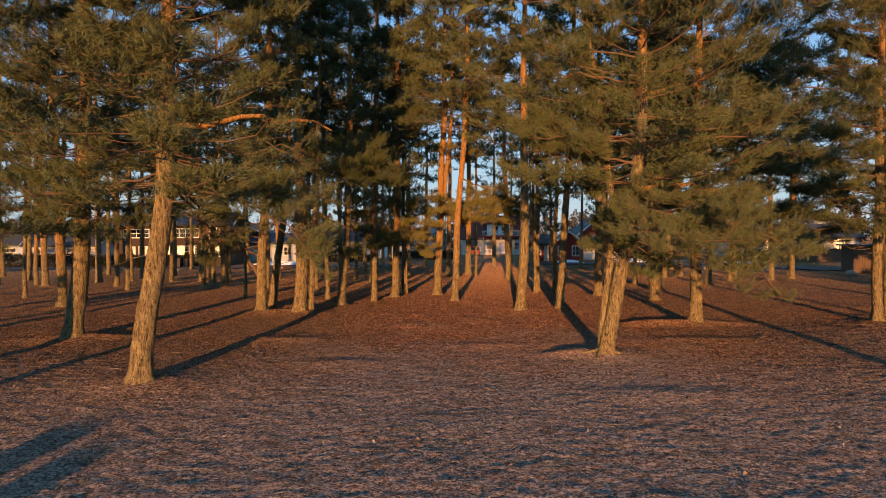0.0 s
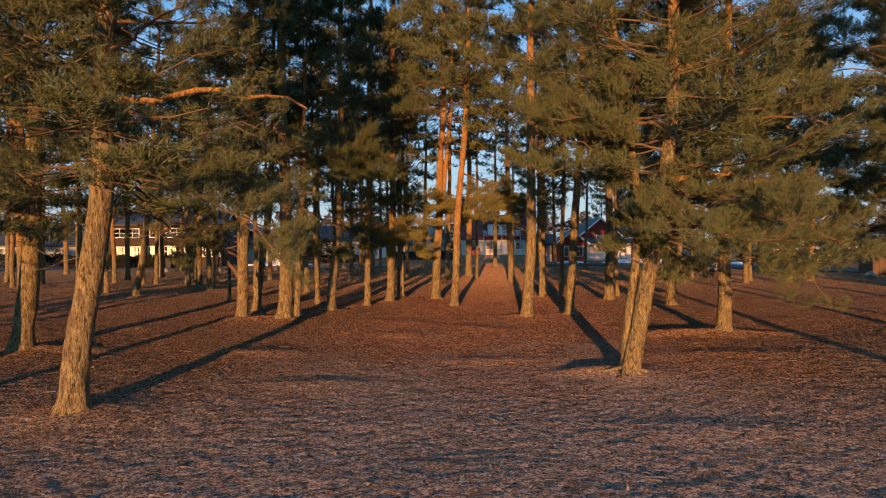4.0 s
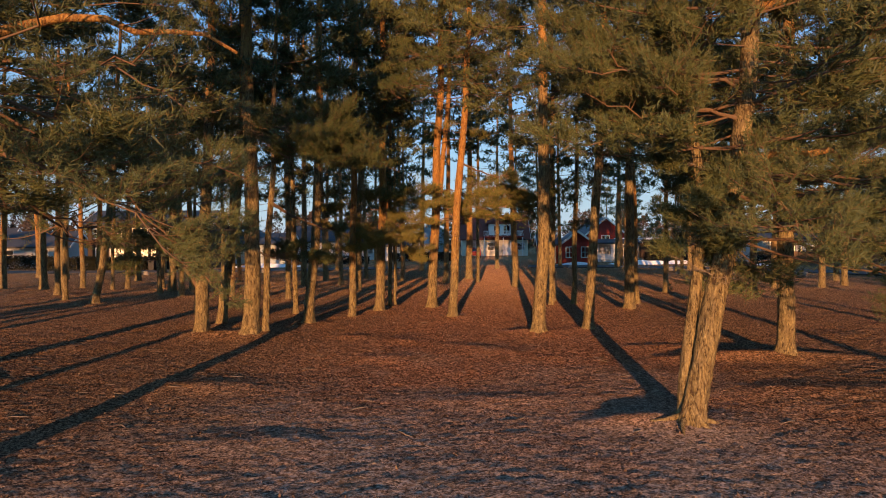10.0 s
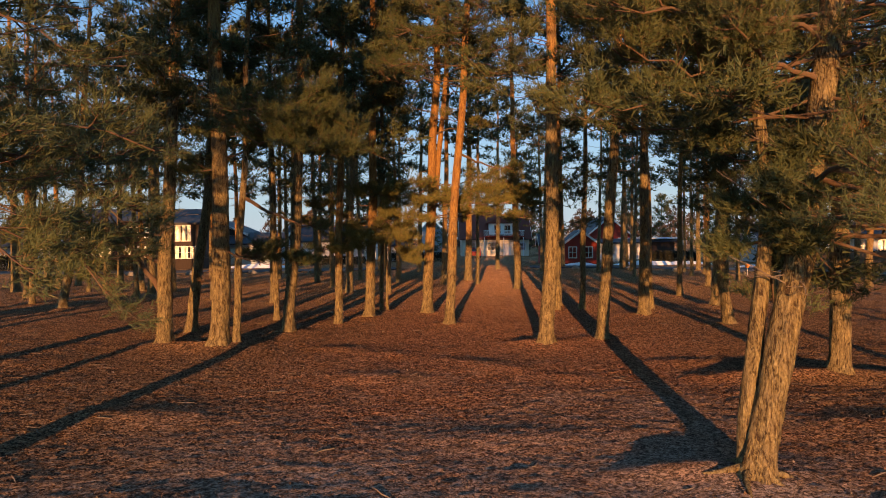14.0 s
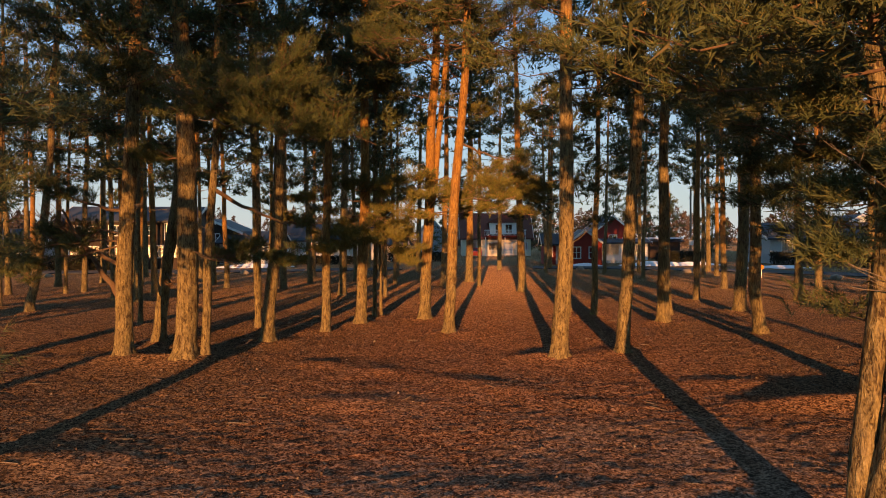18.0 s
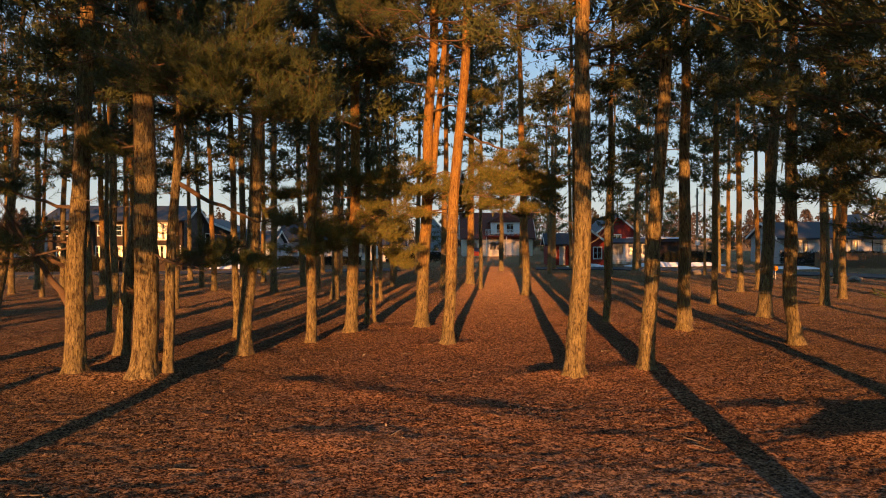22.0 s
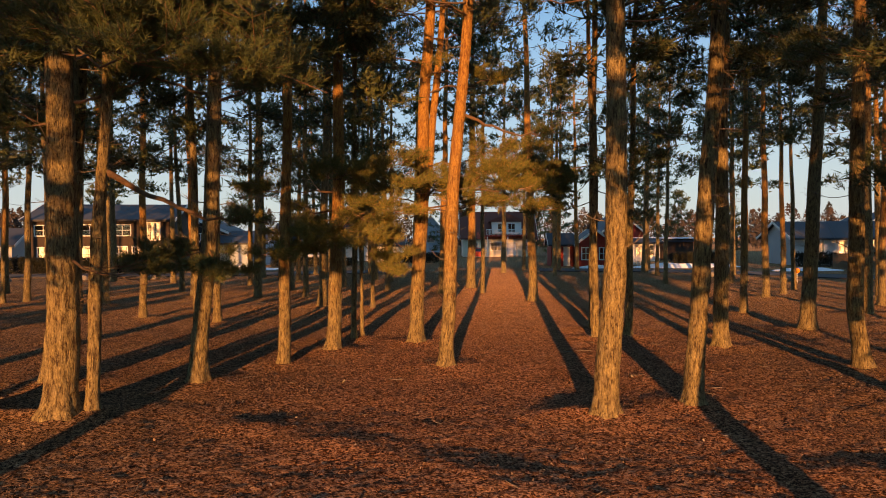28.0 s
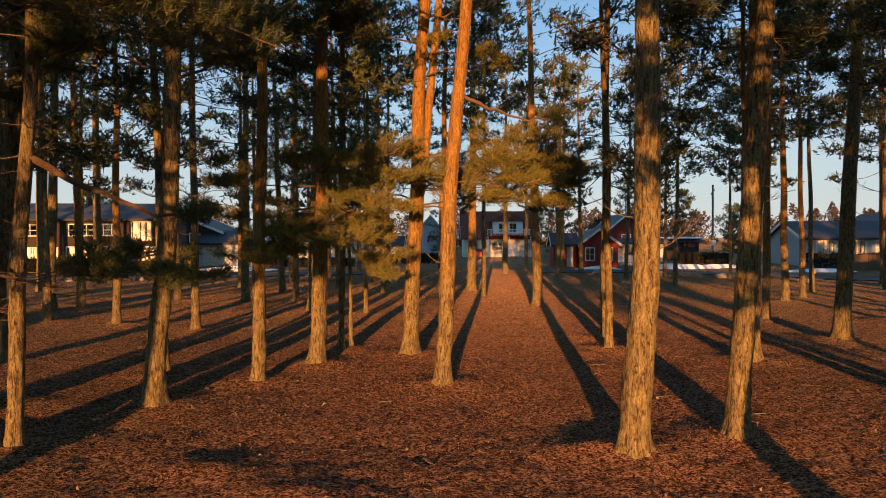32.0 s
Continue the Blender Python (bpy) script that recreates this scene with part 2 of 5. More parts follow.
BROWN = plain("dark_stained_boards", (0.055, 0.035, 0.024), 0.7, 0.25, 5, 0.3, 0, (6, 6, 0.3))
PALEGREY = plain("pale_grey_boards", (0.46, 0.47, 0.48), 0.65, 0.1, 4, 0.2, 0, (6, 6, 0.3))
PALEBLUE = plain("pale_blue_boards", (0.42, 0.50, 0.58), 0.65, 0.1, 4, 0.2, 0, (6, 6, 0.3))
BROWNROOF = plain("red_brown_roof_tiles", (0.16, 0.055, 0.04), 0.7, 0.25, 7, 0.5, 0, (1, 6, 1))
GREYROOF = plain("dark_grey_metal_roof", (0.042, 0.049, 0.064), 0.6, 0.15, 4, 0.15, 0.0, (6, 0.4, 1))
STONE = plain("grey_granite", (0.33, 0.29, 0.24), 0.85, 0.3, 9, 0.6)
ASPHALT = plain("asphalt", (0.055, 0.056, 0.06), 0.85, 0.25, 30, 0.3)
SNOW = plain("old_snow", (0.80, 0.83, 0.88), 0.6, 0.06, 5, 0.4)
HEDGE = plain("hedge_leaves", (0.022, 0.024, 0.014), 0.8, 0.4, 20, 0.3)
BAREWOOD = plain("weathered_boards", (0.17, 0.11, 0.065), 0.8, 0.2, 6, 0.4, 0, (8, 8, 0.4))
DARK = plain("dark_metal", (0.03, 0.03, 0.035), 0.5, 0.2, 6, 0.1)
YELLOW = plain("yellow_plastic", (0.75, 0.45, 0.03), 0.5, 0.08, 4, 0.1)
ORANGE = plain("orange_plastic", (0.85, 0.30, 0.03), 0.45, 0.08, 4, 0.1)
GREYMETAL = plain("galvanised_steel", (0.45, 0.46, 0.47), 0.4, 0.12, 8, 0.1, 0.8)
CURTAIN = plain("pale_curtain", (0.68, 0.64, 0.55), 0.8, 0.08, 6, 0.2, 0, (6, 1, 0.2))
REDPAINT = plain("red_car_paint", (0.45, 0.03, 0.02), 0.3, 0.05, 3, 0.0)
BLUEPAINT = plain("blue_car_paint", (0.03, 0.10, 0.40), 0.3, 0.05, 3, 0.0)
RUBBER = plain("tyre_rubber", (0.02, 0.02, 0.022), 0.8, 0.2, 9, 0.2)


# ---- mesh helpers ----
def mesh_of(name, verts, faces, mat, smooth=False):
    """One mesh from vertex array and a list of face arrays (triangles or quads)."""
    me = bpy.data.meshes.new(name)
    verts = np.asarray(verts, dtype=np.float32)
    faces = [np.asarray(f, dtype=np.int32) for f in faces if len(f)]
    loops = np.concatenate([f.ravel() for f in faces])
    sizes = np.concatenate([np.full(len(f), f.shape[1], dtype=np.int32) for f in faces])
    starts = np.concatenate([[0], np.cumsum(sizes)[:-1]]).astype(np.int32)
    me.vertices.add(len(verts))
    me.vertices.foreach_set("co", verts.ravel())
    me.loops.add(len(loops))
    me.loops.foreach_set("vertex_index", loops)
    me.polygons.add(len(sizes))
    me.polygons.foreach_set("loop_start", starts)
    if smooth:
        me.polygons.foreach_set("use_smooth", np.ones(len(sizes), dtype=bool))
    me.update(calc_edges=True)
    me.materials.append(mat)
    return me


def part(name, bm, material, parent, label=""):
    """Links a bmesh, or a ready mesh, as one mesh object under a thing."""
    if isinstance(bm, bpy.types.Mesh):
        me = bm
    else:
        me = bpy.data.meshes.new(name)
        bmesh.ops.recalc_face_normals(bm, faces=bm.faces)
        bm.to_mesh(me)
        bm.free()
        me.materials.append(material)
    ob = new(name, me)
    if parent:
        ob.parent = parent
    if label:
        ob["label"] = label
    return ob


def thing(name, m, label, category, group="", kind=""):
    ob = new(name)
    ob.empty_display_size = 0.2
    ob.matrix_world = m
    return tagged(ob, label, category, group, kind)


def box(x0, x1, y0, y1, z0, z1, bevel=0.0, bm=None):
    bm = bm or bmesh.new()
    r = bmesh.ops.create_cube(bm, size=1.0, matrix=Matrix.LocRotScale(((x0 + x1) / 2, (y0 + y1) / 2, (z0 + z1) / 2), None, (x1 - x0, y1 - y0, z1 - z0)))
    if bevel:
        edges = list({e for v in r["verts"] for e in v.link_edges})
        bmesh.ops.bevel(bm, geom=edges, offset=bevel, segments=1, affect='EDGES')
    return bm


def prism(outline, y0, y1):
    """Outline in x, z pulled from y0 to y1."""
    bm = bmesh.new()
    a = [bm.verts.new((x, y0, z)) for x, z in outline]
    b = [bm.verts.new((x, y1, z)) for x, z in outline]
    bm.faces.new(a)
    bm.faces.new(b[::-1])
    for i in range(len(a)):
        j = (i + 1) % len(a)
        bm.faces.new((a[i], b[i], b[j], a[j]))
    return bm


def tubes(P, R, segs):
    """n tubes at once: P is n x k x 3, R is n x k. Returns vertices and quads."""
    n, k = P.shape[:2]
    T = np.gradient(P, axis=1)
    T /= np.linalg.norm(T, axis=2, keepdims=True) + 1e-9
    ref = np.where(np.abs(T[..., 2:3]) > 0.8, np.array([1.0, 0, 0]), np.array([0, 0, 1.0]))
    U = np.cross(T, ref)
    U /= np.linalg.norm(U, axis=2, keepdims=True) + 1e-9
    W = np.cross(T, U)
    a = np.linspace(0, 2 * np.pi, segs, endpoint=False)
    V = P[:, :, None, :] + R[:, :, None, None] * (np.cos(a)[:, None] * U[:, :, None, :] + np.sin(a)[:, None] * W[:, :, None, :])
    idx = np.arange(n * k * segs).reshape(n, k, segs)
    nx = np.roll(idx, -1, axis=2)
    Q = np.stack([idx[:, :-1], nx[:, :-1], nx[:, 1:], idx[:, 1:]], axis=-1).reshape(-1, 4)
    return V.reshape(-1, 3), Q


def hash2(ix, iy, seed):
    h = (ix.astype(np.int64) * 374761393 + iy.astype(np.int64) * 668265263 + seed * 974711) & 0x7fffffff
    h = ((h ^ (h >> 13)) * 1274126177) & 0x7fffffff
    return ((h ^ (h >> 16)) & 0xffff) / 65535.0


def vnoise(x, y, seed=0):
    """Smooth value noise, 0 to 1, on arrays."""
    ix, iy = np.floor(x), np.floor(y)
    fx, fy = x - ix, y - iy
    fx, fy = fx * fx * (3 - 2 * fx), fy * fy * (3 - 2 * fy)
    a, b = hash2(ix, iy, seed), hash2(ix + 1, iy, seed)
    c, d = hash2(ix, iy + 1, seed), hash2(ix + 1, iy + 1, seed)
    return (a * (1 - fx) + b * fx) * (1 - fy) + (c * (1 - fx) + d * fx) * fy


# ---- the trees of the grove: x, y, trunk diameter, crown base, crown radius, height, detail ----
# detail 3: forest edge and nearest; 2: middle; 1: far.
EDGE = [  # named by their place in the grove, bent as they stand: knots are (height, dx, dy)
    dict(dense=1.35, at=(-6.09, 12.66), d=0.42, base=3.6, rad=3.9, h=14, detail=3, knots=[(0, 0, 0), (1.6, 0.2, 0), (2.4, 0.33, 0.05), (3.9, 0.55, 0.1), (7, 0.62, 0.1), (15, 0.7, 0.2)], label="tall Scots pine with a swollen bent trunk and low drooping crown", limbs=[(4.3, 20, 3.2, -1.3, 0.03), (4.1, 5, 2.9, -1.5, 0.03), (4.5, 35, 3.2, -1.2, 0.03), (4.0, -15, 2.8, -1.4, 0.03), (4.6, 12, 3.4, -0.9, 0.03), (4.2, 28, 3.0, -1.6, 0.03), (5.0, 12, 3.3, 0.3, 0.085), (5.9, -25, 2.0, 0.3, 0.04), (4.7, 15, 2.8, -0.4, 0.03), (5.1, -20, 2.9, -0.5, 0.03), (3.9, 170, 1.9, -0.3, 0.03), (4.6, -80, 1.8, -0.3, 0.03), (4.2, 200, 2.4, -0.6, 0.03), (4.2, 84, 3.8, -1.0, 0.04), (4.0, 85, 4.0, -1.1, 0.04), (4.4, 96, 3.6, -0.9, 0.04), (4.3, 100, 3.6, -1.0, 0.04), (3.9, 76, 3.2, -0.9, 0.035), (4.8, 90, 4.2, -0.9, 0.04), (6.4, 30, 2.6, 0.4, 0.04)]),
    dict(dense=1.35, at=(-11.05, 18.85), d=0.50, base=3.4, rad=4.4, h=15, detail=3, knots=[(0, 0, 0), (2.5, 0.33, 0), (5, 0.46, 0), (16, 0.6, 0)], label="Scots pine with a thick straight trunk and wide dark crown", limbs=[(4.2, 160, 3.0, 0.2, 0.05), (3.6, -30, 2.6, -0.5, 0.035), (3.8, -90, 2.4, -0.5, 0.035), (3.5, 190, 3.2, -0.6, 0.035)]),
    dict(at=(3.96, 15.48), d=0.345, base=2.5, rad=4.7, h=14, detail=3, knots=[(0, 0, 0), (0.5, 0.10, 0), (2.0, 0.38, 0), (2.7, 0.59, 0), (3.7, 0.72, 0), (5.4, 0.9, 0), (15, 1.1, 0)], label="leaning two-stemmed Scots pine with exposed roots and broad low crown", stem=(0.35, [(0, -0.06, 0.1), (0.9, -0.02, 0.15), (1.8, 0.12, 0.2), (2.7, 0.26, 0.25), (3.6, 0.32, 0.3), (9, -0.3, 0.8)], 0.20), limbs=[(4.0, -6, 3.2, 0.1, 0.085), (6.3, 20, 3.4, 1.3, 0.095), (3.6, -3, 3.6, -0.6, 0.045), (3.2, -22, 3.6, -0.8, 0.04), (3.0, -6, 4.2, -0.8, 0.04), (2.8, -48, 2.6, -0.5, 0.035), (3.9, -65, 2.4, -0.3, 0.035), (4.8, -40, 3.4, 0.1, 0.04), (5.2, 170, 2.0, 0.3, 0.05), (4.6, 200, 1.9, 0.2, 0.04), (4.7, 165, 2.5, 0.2, 0.035), (5.4, 195, 2.7, 0.1, 0.035), (6.0, 172, 2.7, 0.2, 0.035), (6.6, 188, 2.6, 0.2, 0.035), (5.0, 215, 2.7, 0.1, 0.035), (6.2, 150, 2.8, 0.2, 0.035), (7.2, 180, 2.5, 0.3, 0.035), (4.9, 182, 2.4, -0.1, 0.03), (3.5, -75, 3.2, -0.5, 0.04), (3.4, -97, 3.0, -0.5, 0.04), (3.7, -55, 3.2, -0.7, 0.035)], roots=True),
    dict(dense=1.5, at=(8.35, 20.9), d=0.38, base=3.4, rad=4.4, h=14, detail=3, knots=[(0, 0, 0), (15, 0.2, 0)], label="Scots pine with a straight pale trunk under low boughs", limbs=[(3.2, 10, 3.2, -0.7, 0.04), (4.1, 178, 2.2, -0.4, 0.04), (3.1, -75, 2.4, -0.6, 0.035), (3.3, -45, 3.2, -0.6, 0.04), (4.3, -140, 2.2, -0.3, 0.04), (3.4, 40, 2.4, -0.5, 0.035), (4.6, 0, 4.2, 0.0, 0.04), (5.6, -18, 4.3, 0.2, 0.04), (6.6, 12, 4.2, 0.3, 0.04), (7.6, -8, 4.0, 0.3, 0.035), (3.9, -12, 3.8, -0.4, 0.035)]),
    dict(dense=1.3, at=(14.54, 21.18), d=0.32, base=3.0, rad=4.7, h=15, detail=3, knots=[(0, 0, 0), (17, 0.2, 0)], label="slender Scots pine at the open edge of the grove", limbs=[(4.2, 170, 2.6, 0.2, 0.04), (3.3, 190, 3.0, -0.8, 0.035), (3.5, -100, 2.4, -0.6, 0.035), (3.4, 10, 2.6, -0.5, 0.03), (5.2, 185, 4.2, 0.1, 0.04), (6.4, 172, 4.2, 0.2, 0.04), (7.6, 190, 4.0, 0.3, 0.04), (5.8, -150, 3.8, 0.1, 0.035), (4.4, 200, 3.6, -0.2, 0.035), (8.6, 176, 3.8, 0.3, 0.035)]),
    dict(at=(15.9, 22.65), d=0.20, base=4.0, rad=2.0, h=13, detail=2, knots=[(0, 0, 0), (13, 0.1, 0)], label="thin young Scots pine behind a thicker one", limbs=[]),
    dict(crown_detail=2, dense=1.7, at=(3.05, 24.9), d=0.37, base=6.0, rad=3.2, h=17, detail=3, knots=[(0, 0, 0), (2.2, 0.15, 0), (4.9, 0.22, 0), (6.6, 0.16, 0), (17, 0.3, 0)], label="sunlit Scots pine with a clean trunk and flared foot", limbs=[(6.4, 20, 1.8, 0.5, 0.04)]),
    dict(crown_detail=2, at=(4.72, 25.6), d=0.31, base=6.6, rad=2.6, h=16, detail=3, knots=[(0, 0, 0), (1.2, 0.08, 0), (2.6, 0.16, 0), (5, 0.36, 0), (16, 0.8, 0)], label="Scots pine with scaly sunlit bark leaning slightly", limbs=[]),
    dict(crown_detail=2, at=(-5.62, 24.85), d=0.47, base=6.0, rad=3.2, h=17, detail=3, knots=[(0, 0, 0), (2.2, 0.11, 0), (4, 0.12, 0), (6.2, 0.02, 0), (17, 0, 0)], label="thick old Scots pine with deeply furrowed bark", limbs=[(2.5, -20, 1.3, -0.35, 0.025), (4.9, 10, 1.2, 0.15, 0.04), (4.6, 190, 1.0, -0.1, 0.03), (6.0, -45, 4.9, -1.2, 0.036), (5.7, -38, 4.2, -0.6, 0.034), (6.2, -52, 4.5, -1.1, 0.034), (5.8, -30, 3.7, -0.5, 0.03), (6.1, -46, 4.0, -0.9, 0.03), (6.3, -40, 5.0, -1.3, 0.034), (6.2, -34, 4.6, -0.9, 0.03), (6.4, -48, 4.8, -0.8, 0.03)]),
    dict(crown_detail=2, at=(-5.24, 25.1), d=0.20, base=6.2, rad=2.2, h=14, detail=3, knots=[(0, 0, 0), (2.5, 0.12, 0), (5, 0.3, 0), (14, 0.6, 0)], label="slim Scots pine grown against a thick neighbour", limbs=[(3.9, 25, 2.0, -1.2, 0.05, 'bare')]),
    dict(crown_detail=2, at=(-7.25, 25.3), d=0.38, base=5.2, rad=3.0, h=16, detail=3, knots=[(0, 0, 0), (2.2, 0.05, 0), (4.4, 0.2, 0), (7, 0.36, 0), (16, 0.6, 0)], label="Scots pine with a long low branch forking off the trunk", limbs=[(1.25, 178, 1.5, 2.3, 0.075), (2.1, 175, 1.9, 1.1, 0.05), (3.4, 170, 2.0, 0.6, 0.05), (2.7, 185, 2.4, -0.6, 0.03), (2.9, 165, 2.2, -0.5, 0.03), (2.65, 205, 2.0, -0.7, 0.028)]),
    dict(at=(-7.40, 27.45), d=0.32, base=5.5, rad=2.6, h=15, detail=2, knots=[(0, 0, 0), (1.8, 0.24, 0), (3.9, 0.56, 0), (7, 0.8, 0), (15, 0.9, 0)], label="leaning Scots pine with rough bark", limbs=[(1.9, -60, 0.8, -0.2, 0.02)]),
    dict(crown_detail=2, at=(-4.42, 27.4), d=0.33, base=5.8, rad=2.9, h=17, detail=3, knots=[(0, 0, 0), (2.6, 0.25, 0), (5.4, 0.43, 0), (17, 0.6, 0)], label="Scots pine with a bare trunk and tufted boughs above", limbs=[(5.6, 200, 1.8, 0.3, 0.04), (5.5, -30, 1.6, 0.3, 0.04), (2.65, 190, 1.4, -0.45, 0.022), (2.62, -140, 1.2, -0.5, 0.02), (2.7, -65, 0.9, -0.4, 0.02)]),
    dict(at=(9.58, 28.5), d=0.33, base=6.0, rad=2.8, h=16, detail=2, knots=[(0, 0, 0), (0.6, -0.1, 0), (1.3, -0.24, 0), (2.8, -0.18, 0), (5.5, -0.18, 0), (16, 0, 0)], label="Scots pine with a crooked foot", limbs=[]),
    dict(bark="orange", crown_detail=2, dense=2.0, at=(0.52, 28.85), d=0.30, base=8.2, rad=3.0, h=18, detail=3, knots=[(0, 0, 0), (3.2, 0.17, 0), (5.6, 0.33, 0), (7.8, 0.56, 0), (18, 0.9, 0)], label="slender Scots pine with glowing orange upper bark", limbs=[(5.6, -12, 1.7, -0.5, 0.035, 'bare'), (7.9, -90, 4.0, -0.4, 0.045), (7.7, -115, 4.3, -0.3, 0.045), (8.1, -70, 3.8, -0.5, 0.045), (8.0, -135, 3.8, -0.5, 0.04), (8.6, -100, 3.6, 0.2, 0.04), (8.4, -60, 3.6, 0.1, 0.04), (9.2, -90, 3.4, 0.3, 0.04), (9.0, -125, 3.6, 0.3, 0.04), (9.6, -75, 3.2, 0.4, 0.04), (8.4, 160, 2.4, 0.3, 0.03), (8.8, -10, 2.6, 0.3, 0.03)]),
    dict(bark="orange", at=(-3.19, 29.35), d=0.26, base=7.2, rad=2.2, h=17, detail=2, knots=[(0, 0, 0), (5.8, 0.13, 0), (17, 0.4, 0)], label="straight slim Scots pine with a bare trunk", limbs=[]),
    dict(bark="orange", crown_detail=2, dense=1.6, at=(-2.35, 31.1), d=0.34, base=7.0, rad=2.9, h=18, detail=3, knots=[(0, 0, 0), (3.2, 0.14, 0), (9, 0.22, 0), (18, 0.3, 0)], label="Scots pine with leafy low boughs on its sunlit trunk", limbs=[(4.0, -140, 2.2, -0.3, 0.03), (3.9, -40, 2.0, -0.3, 0.03), (3.6, -165, 2.2, -0.6, 0.028), (3.3, -20, 1.8, -0.7, 0.028), (3.1, -150, 2.4, -0.9, 0.026), (3.0, -40, 1.6, -0.8, 0.025), (4.3, -70, 1.6, 0.1, 0.03), (3.4, -95, 2.0, -0.5, 0.028), (3.2, -120, 2.2, -0.8, 0.026), (3.7, -60, 2.0, -0.4, 0.026), (2.9, -105, 1.7, -0.5, 0.024), (3.3, -75, 1.8, -0.6, 0.024)], tufted=True),
    dict(bark="orange", crown_detail=2, dense=2.0, at=(-0.28, 32.3), d=0.38, base=8.8, rad=3.1, h=19, detail=3, knots=[(0, 0, 0), (4, 0.19, 0), (7.1, 0.3, 0), (9.4, 0.46, 0), (19, 0.5, 0)], label="twin-stemmed Scots pine with glowing orange bark and low boughs", stem=(3.4, [(3.4, 0.16, 0.05), (4.6, 0.36, 0.1), (7.1, 0.62, 0.1), (9.4, 0.8, 0.1), (17, 1.0, 0.2)], 0.22), limbs=[(4.25, -25, 3.2, 0.1, 0.036), (4.15, 200, 2.8, 0.1, 0.036), (3.85, -70, 2.2, 0.1, 0.033), (4.35, 5, 3.3, -0.1, 0.033), (3.55, 215, 2.6, -0.4, 0.03), (4.55, -50, 2.8, 0.1, 0.03), (4.45, -120, 2.6, 0.0, 0.03), (3.95, -100, 2.6, 0.1, 0.03), (4.05, -8, 2.4, 0.0, 0.03), (4.05, -15, 3.5, 0.0, 0.03), (3.65, 8, 3.2, -0.2, 0.03), (4.55, 0, 3.8, 0.1, 0.03), (4.35, -40, 3.2, 0.0, 0.03), (4.85, -22, 2.8, 0.2, 0.03), (6.8, -20, 2.0, 0.3, 0.03), (7.6, 190, 2.1, 0.3, 0.03), (8.3, 10, 2.2, 0.3, 0.03), (7.2, -60, 1.8, 0.2, 0.03), (8.6, 215, 2.2, 0.3, 0.03), (3.65, -35, 2.3, -0.1, 0.03), (3.75, 230, 2.6, -0.3, 0.03)], tufted=True),
    dict(at=(7.70, 31.3), d=0.37, base=7.2, rad=2.6, h=17, detail=2, knots=[(0, 0, 0), (17, 0.1, 0)], label="straight Scots pine with mottled sun on its bark", limbs=[]),
    dict(at=(11.55, 34.1), d=0.42, base=7.0, rad=2.7, h=17, detail=2, knots=[(0, 0, 0), (2, 0.1, 0), (17, 0.8, 0)], label="stout Scots pine with rough bark leaning slightly", limbs=[]),
    dict(at=(-15.9, 35.0), d=0.34, base=5.0, rad=2.8, h=15, detail=2, knots=[(0, 0, 0), (2, 0.45, 0), (4, 0.8, 0), (15, 1.6, 0)], label="Scots pine with a leaning trunk", limbs=[]),
]
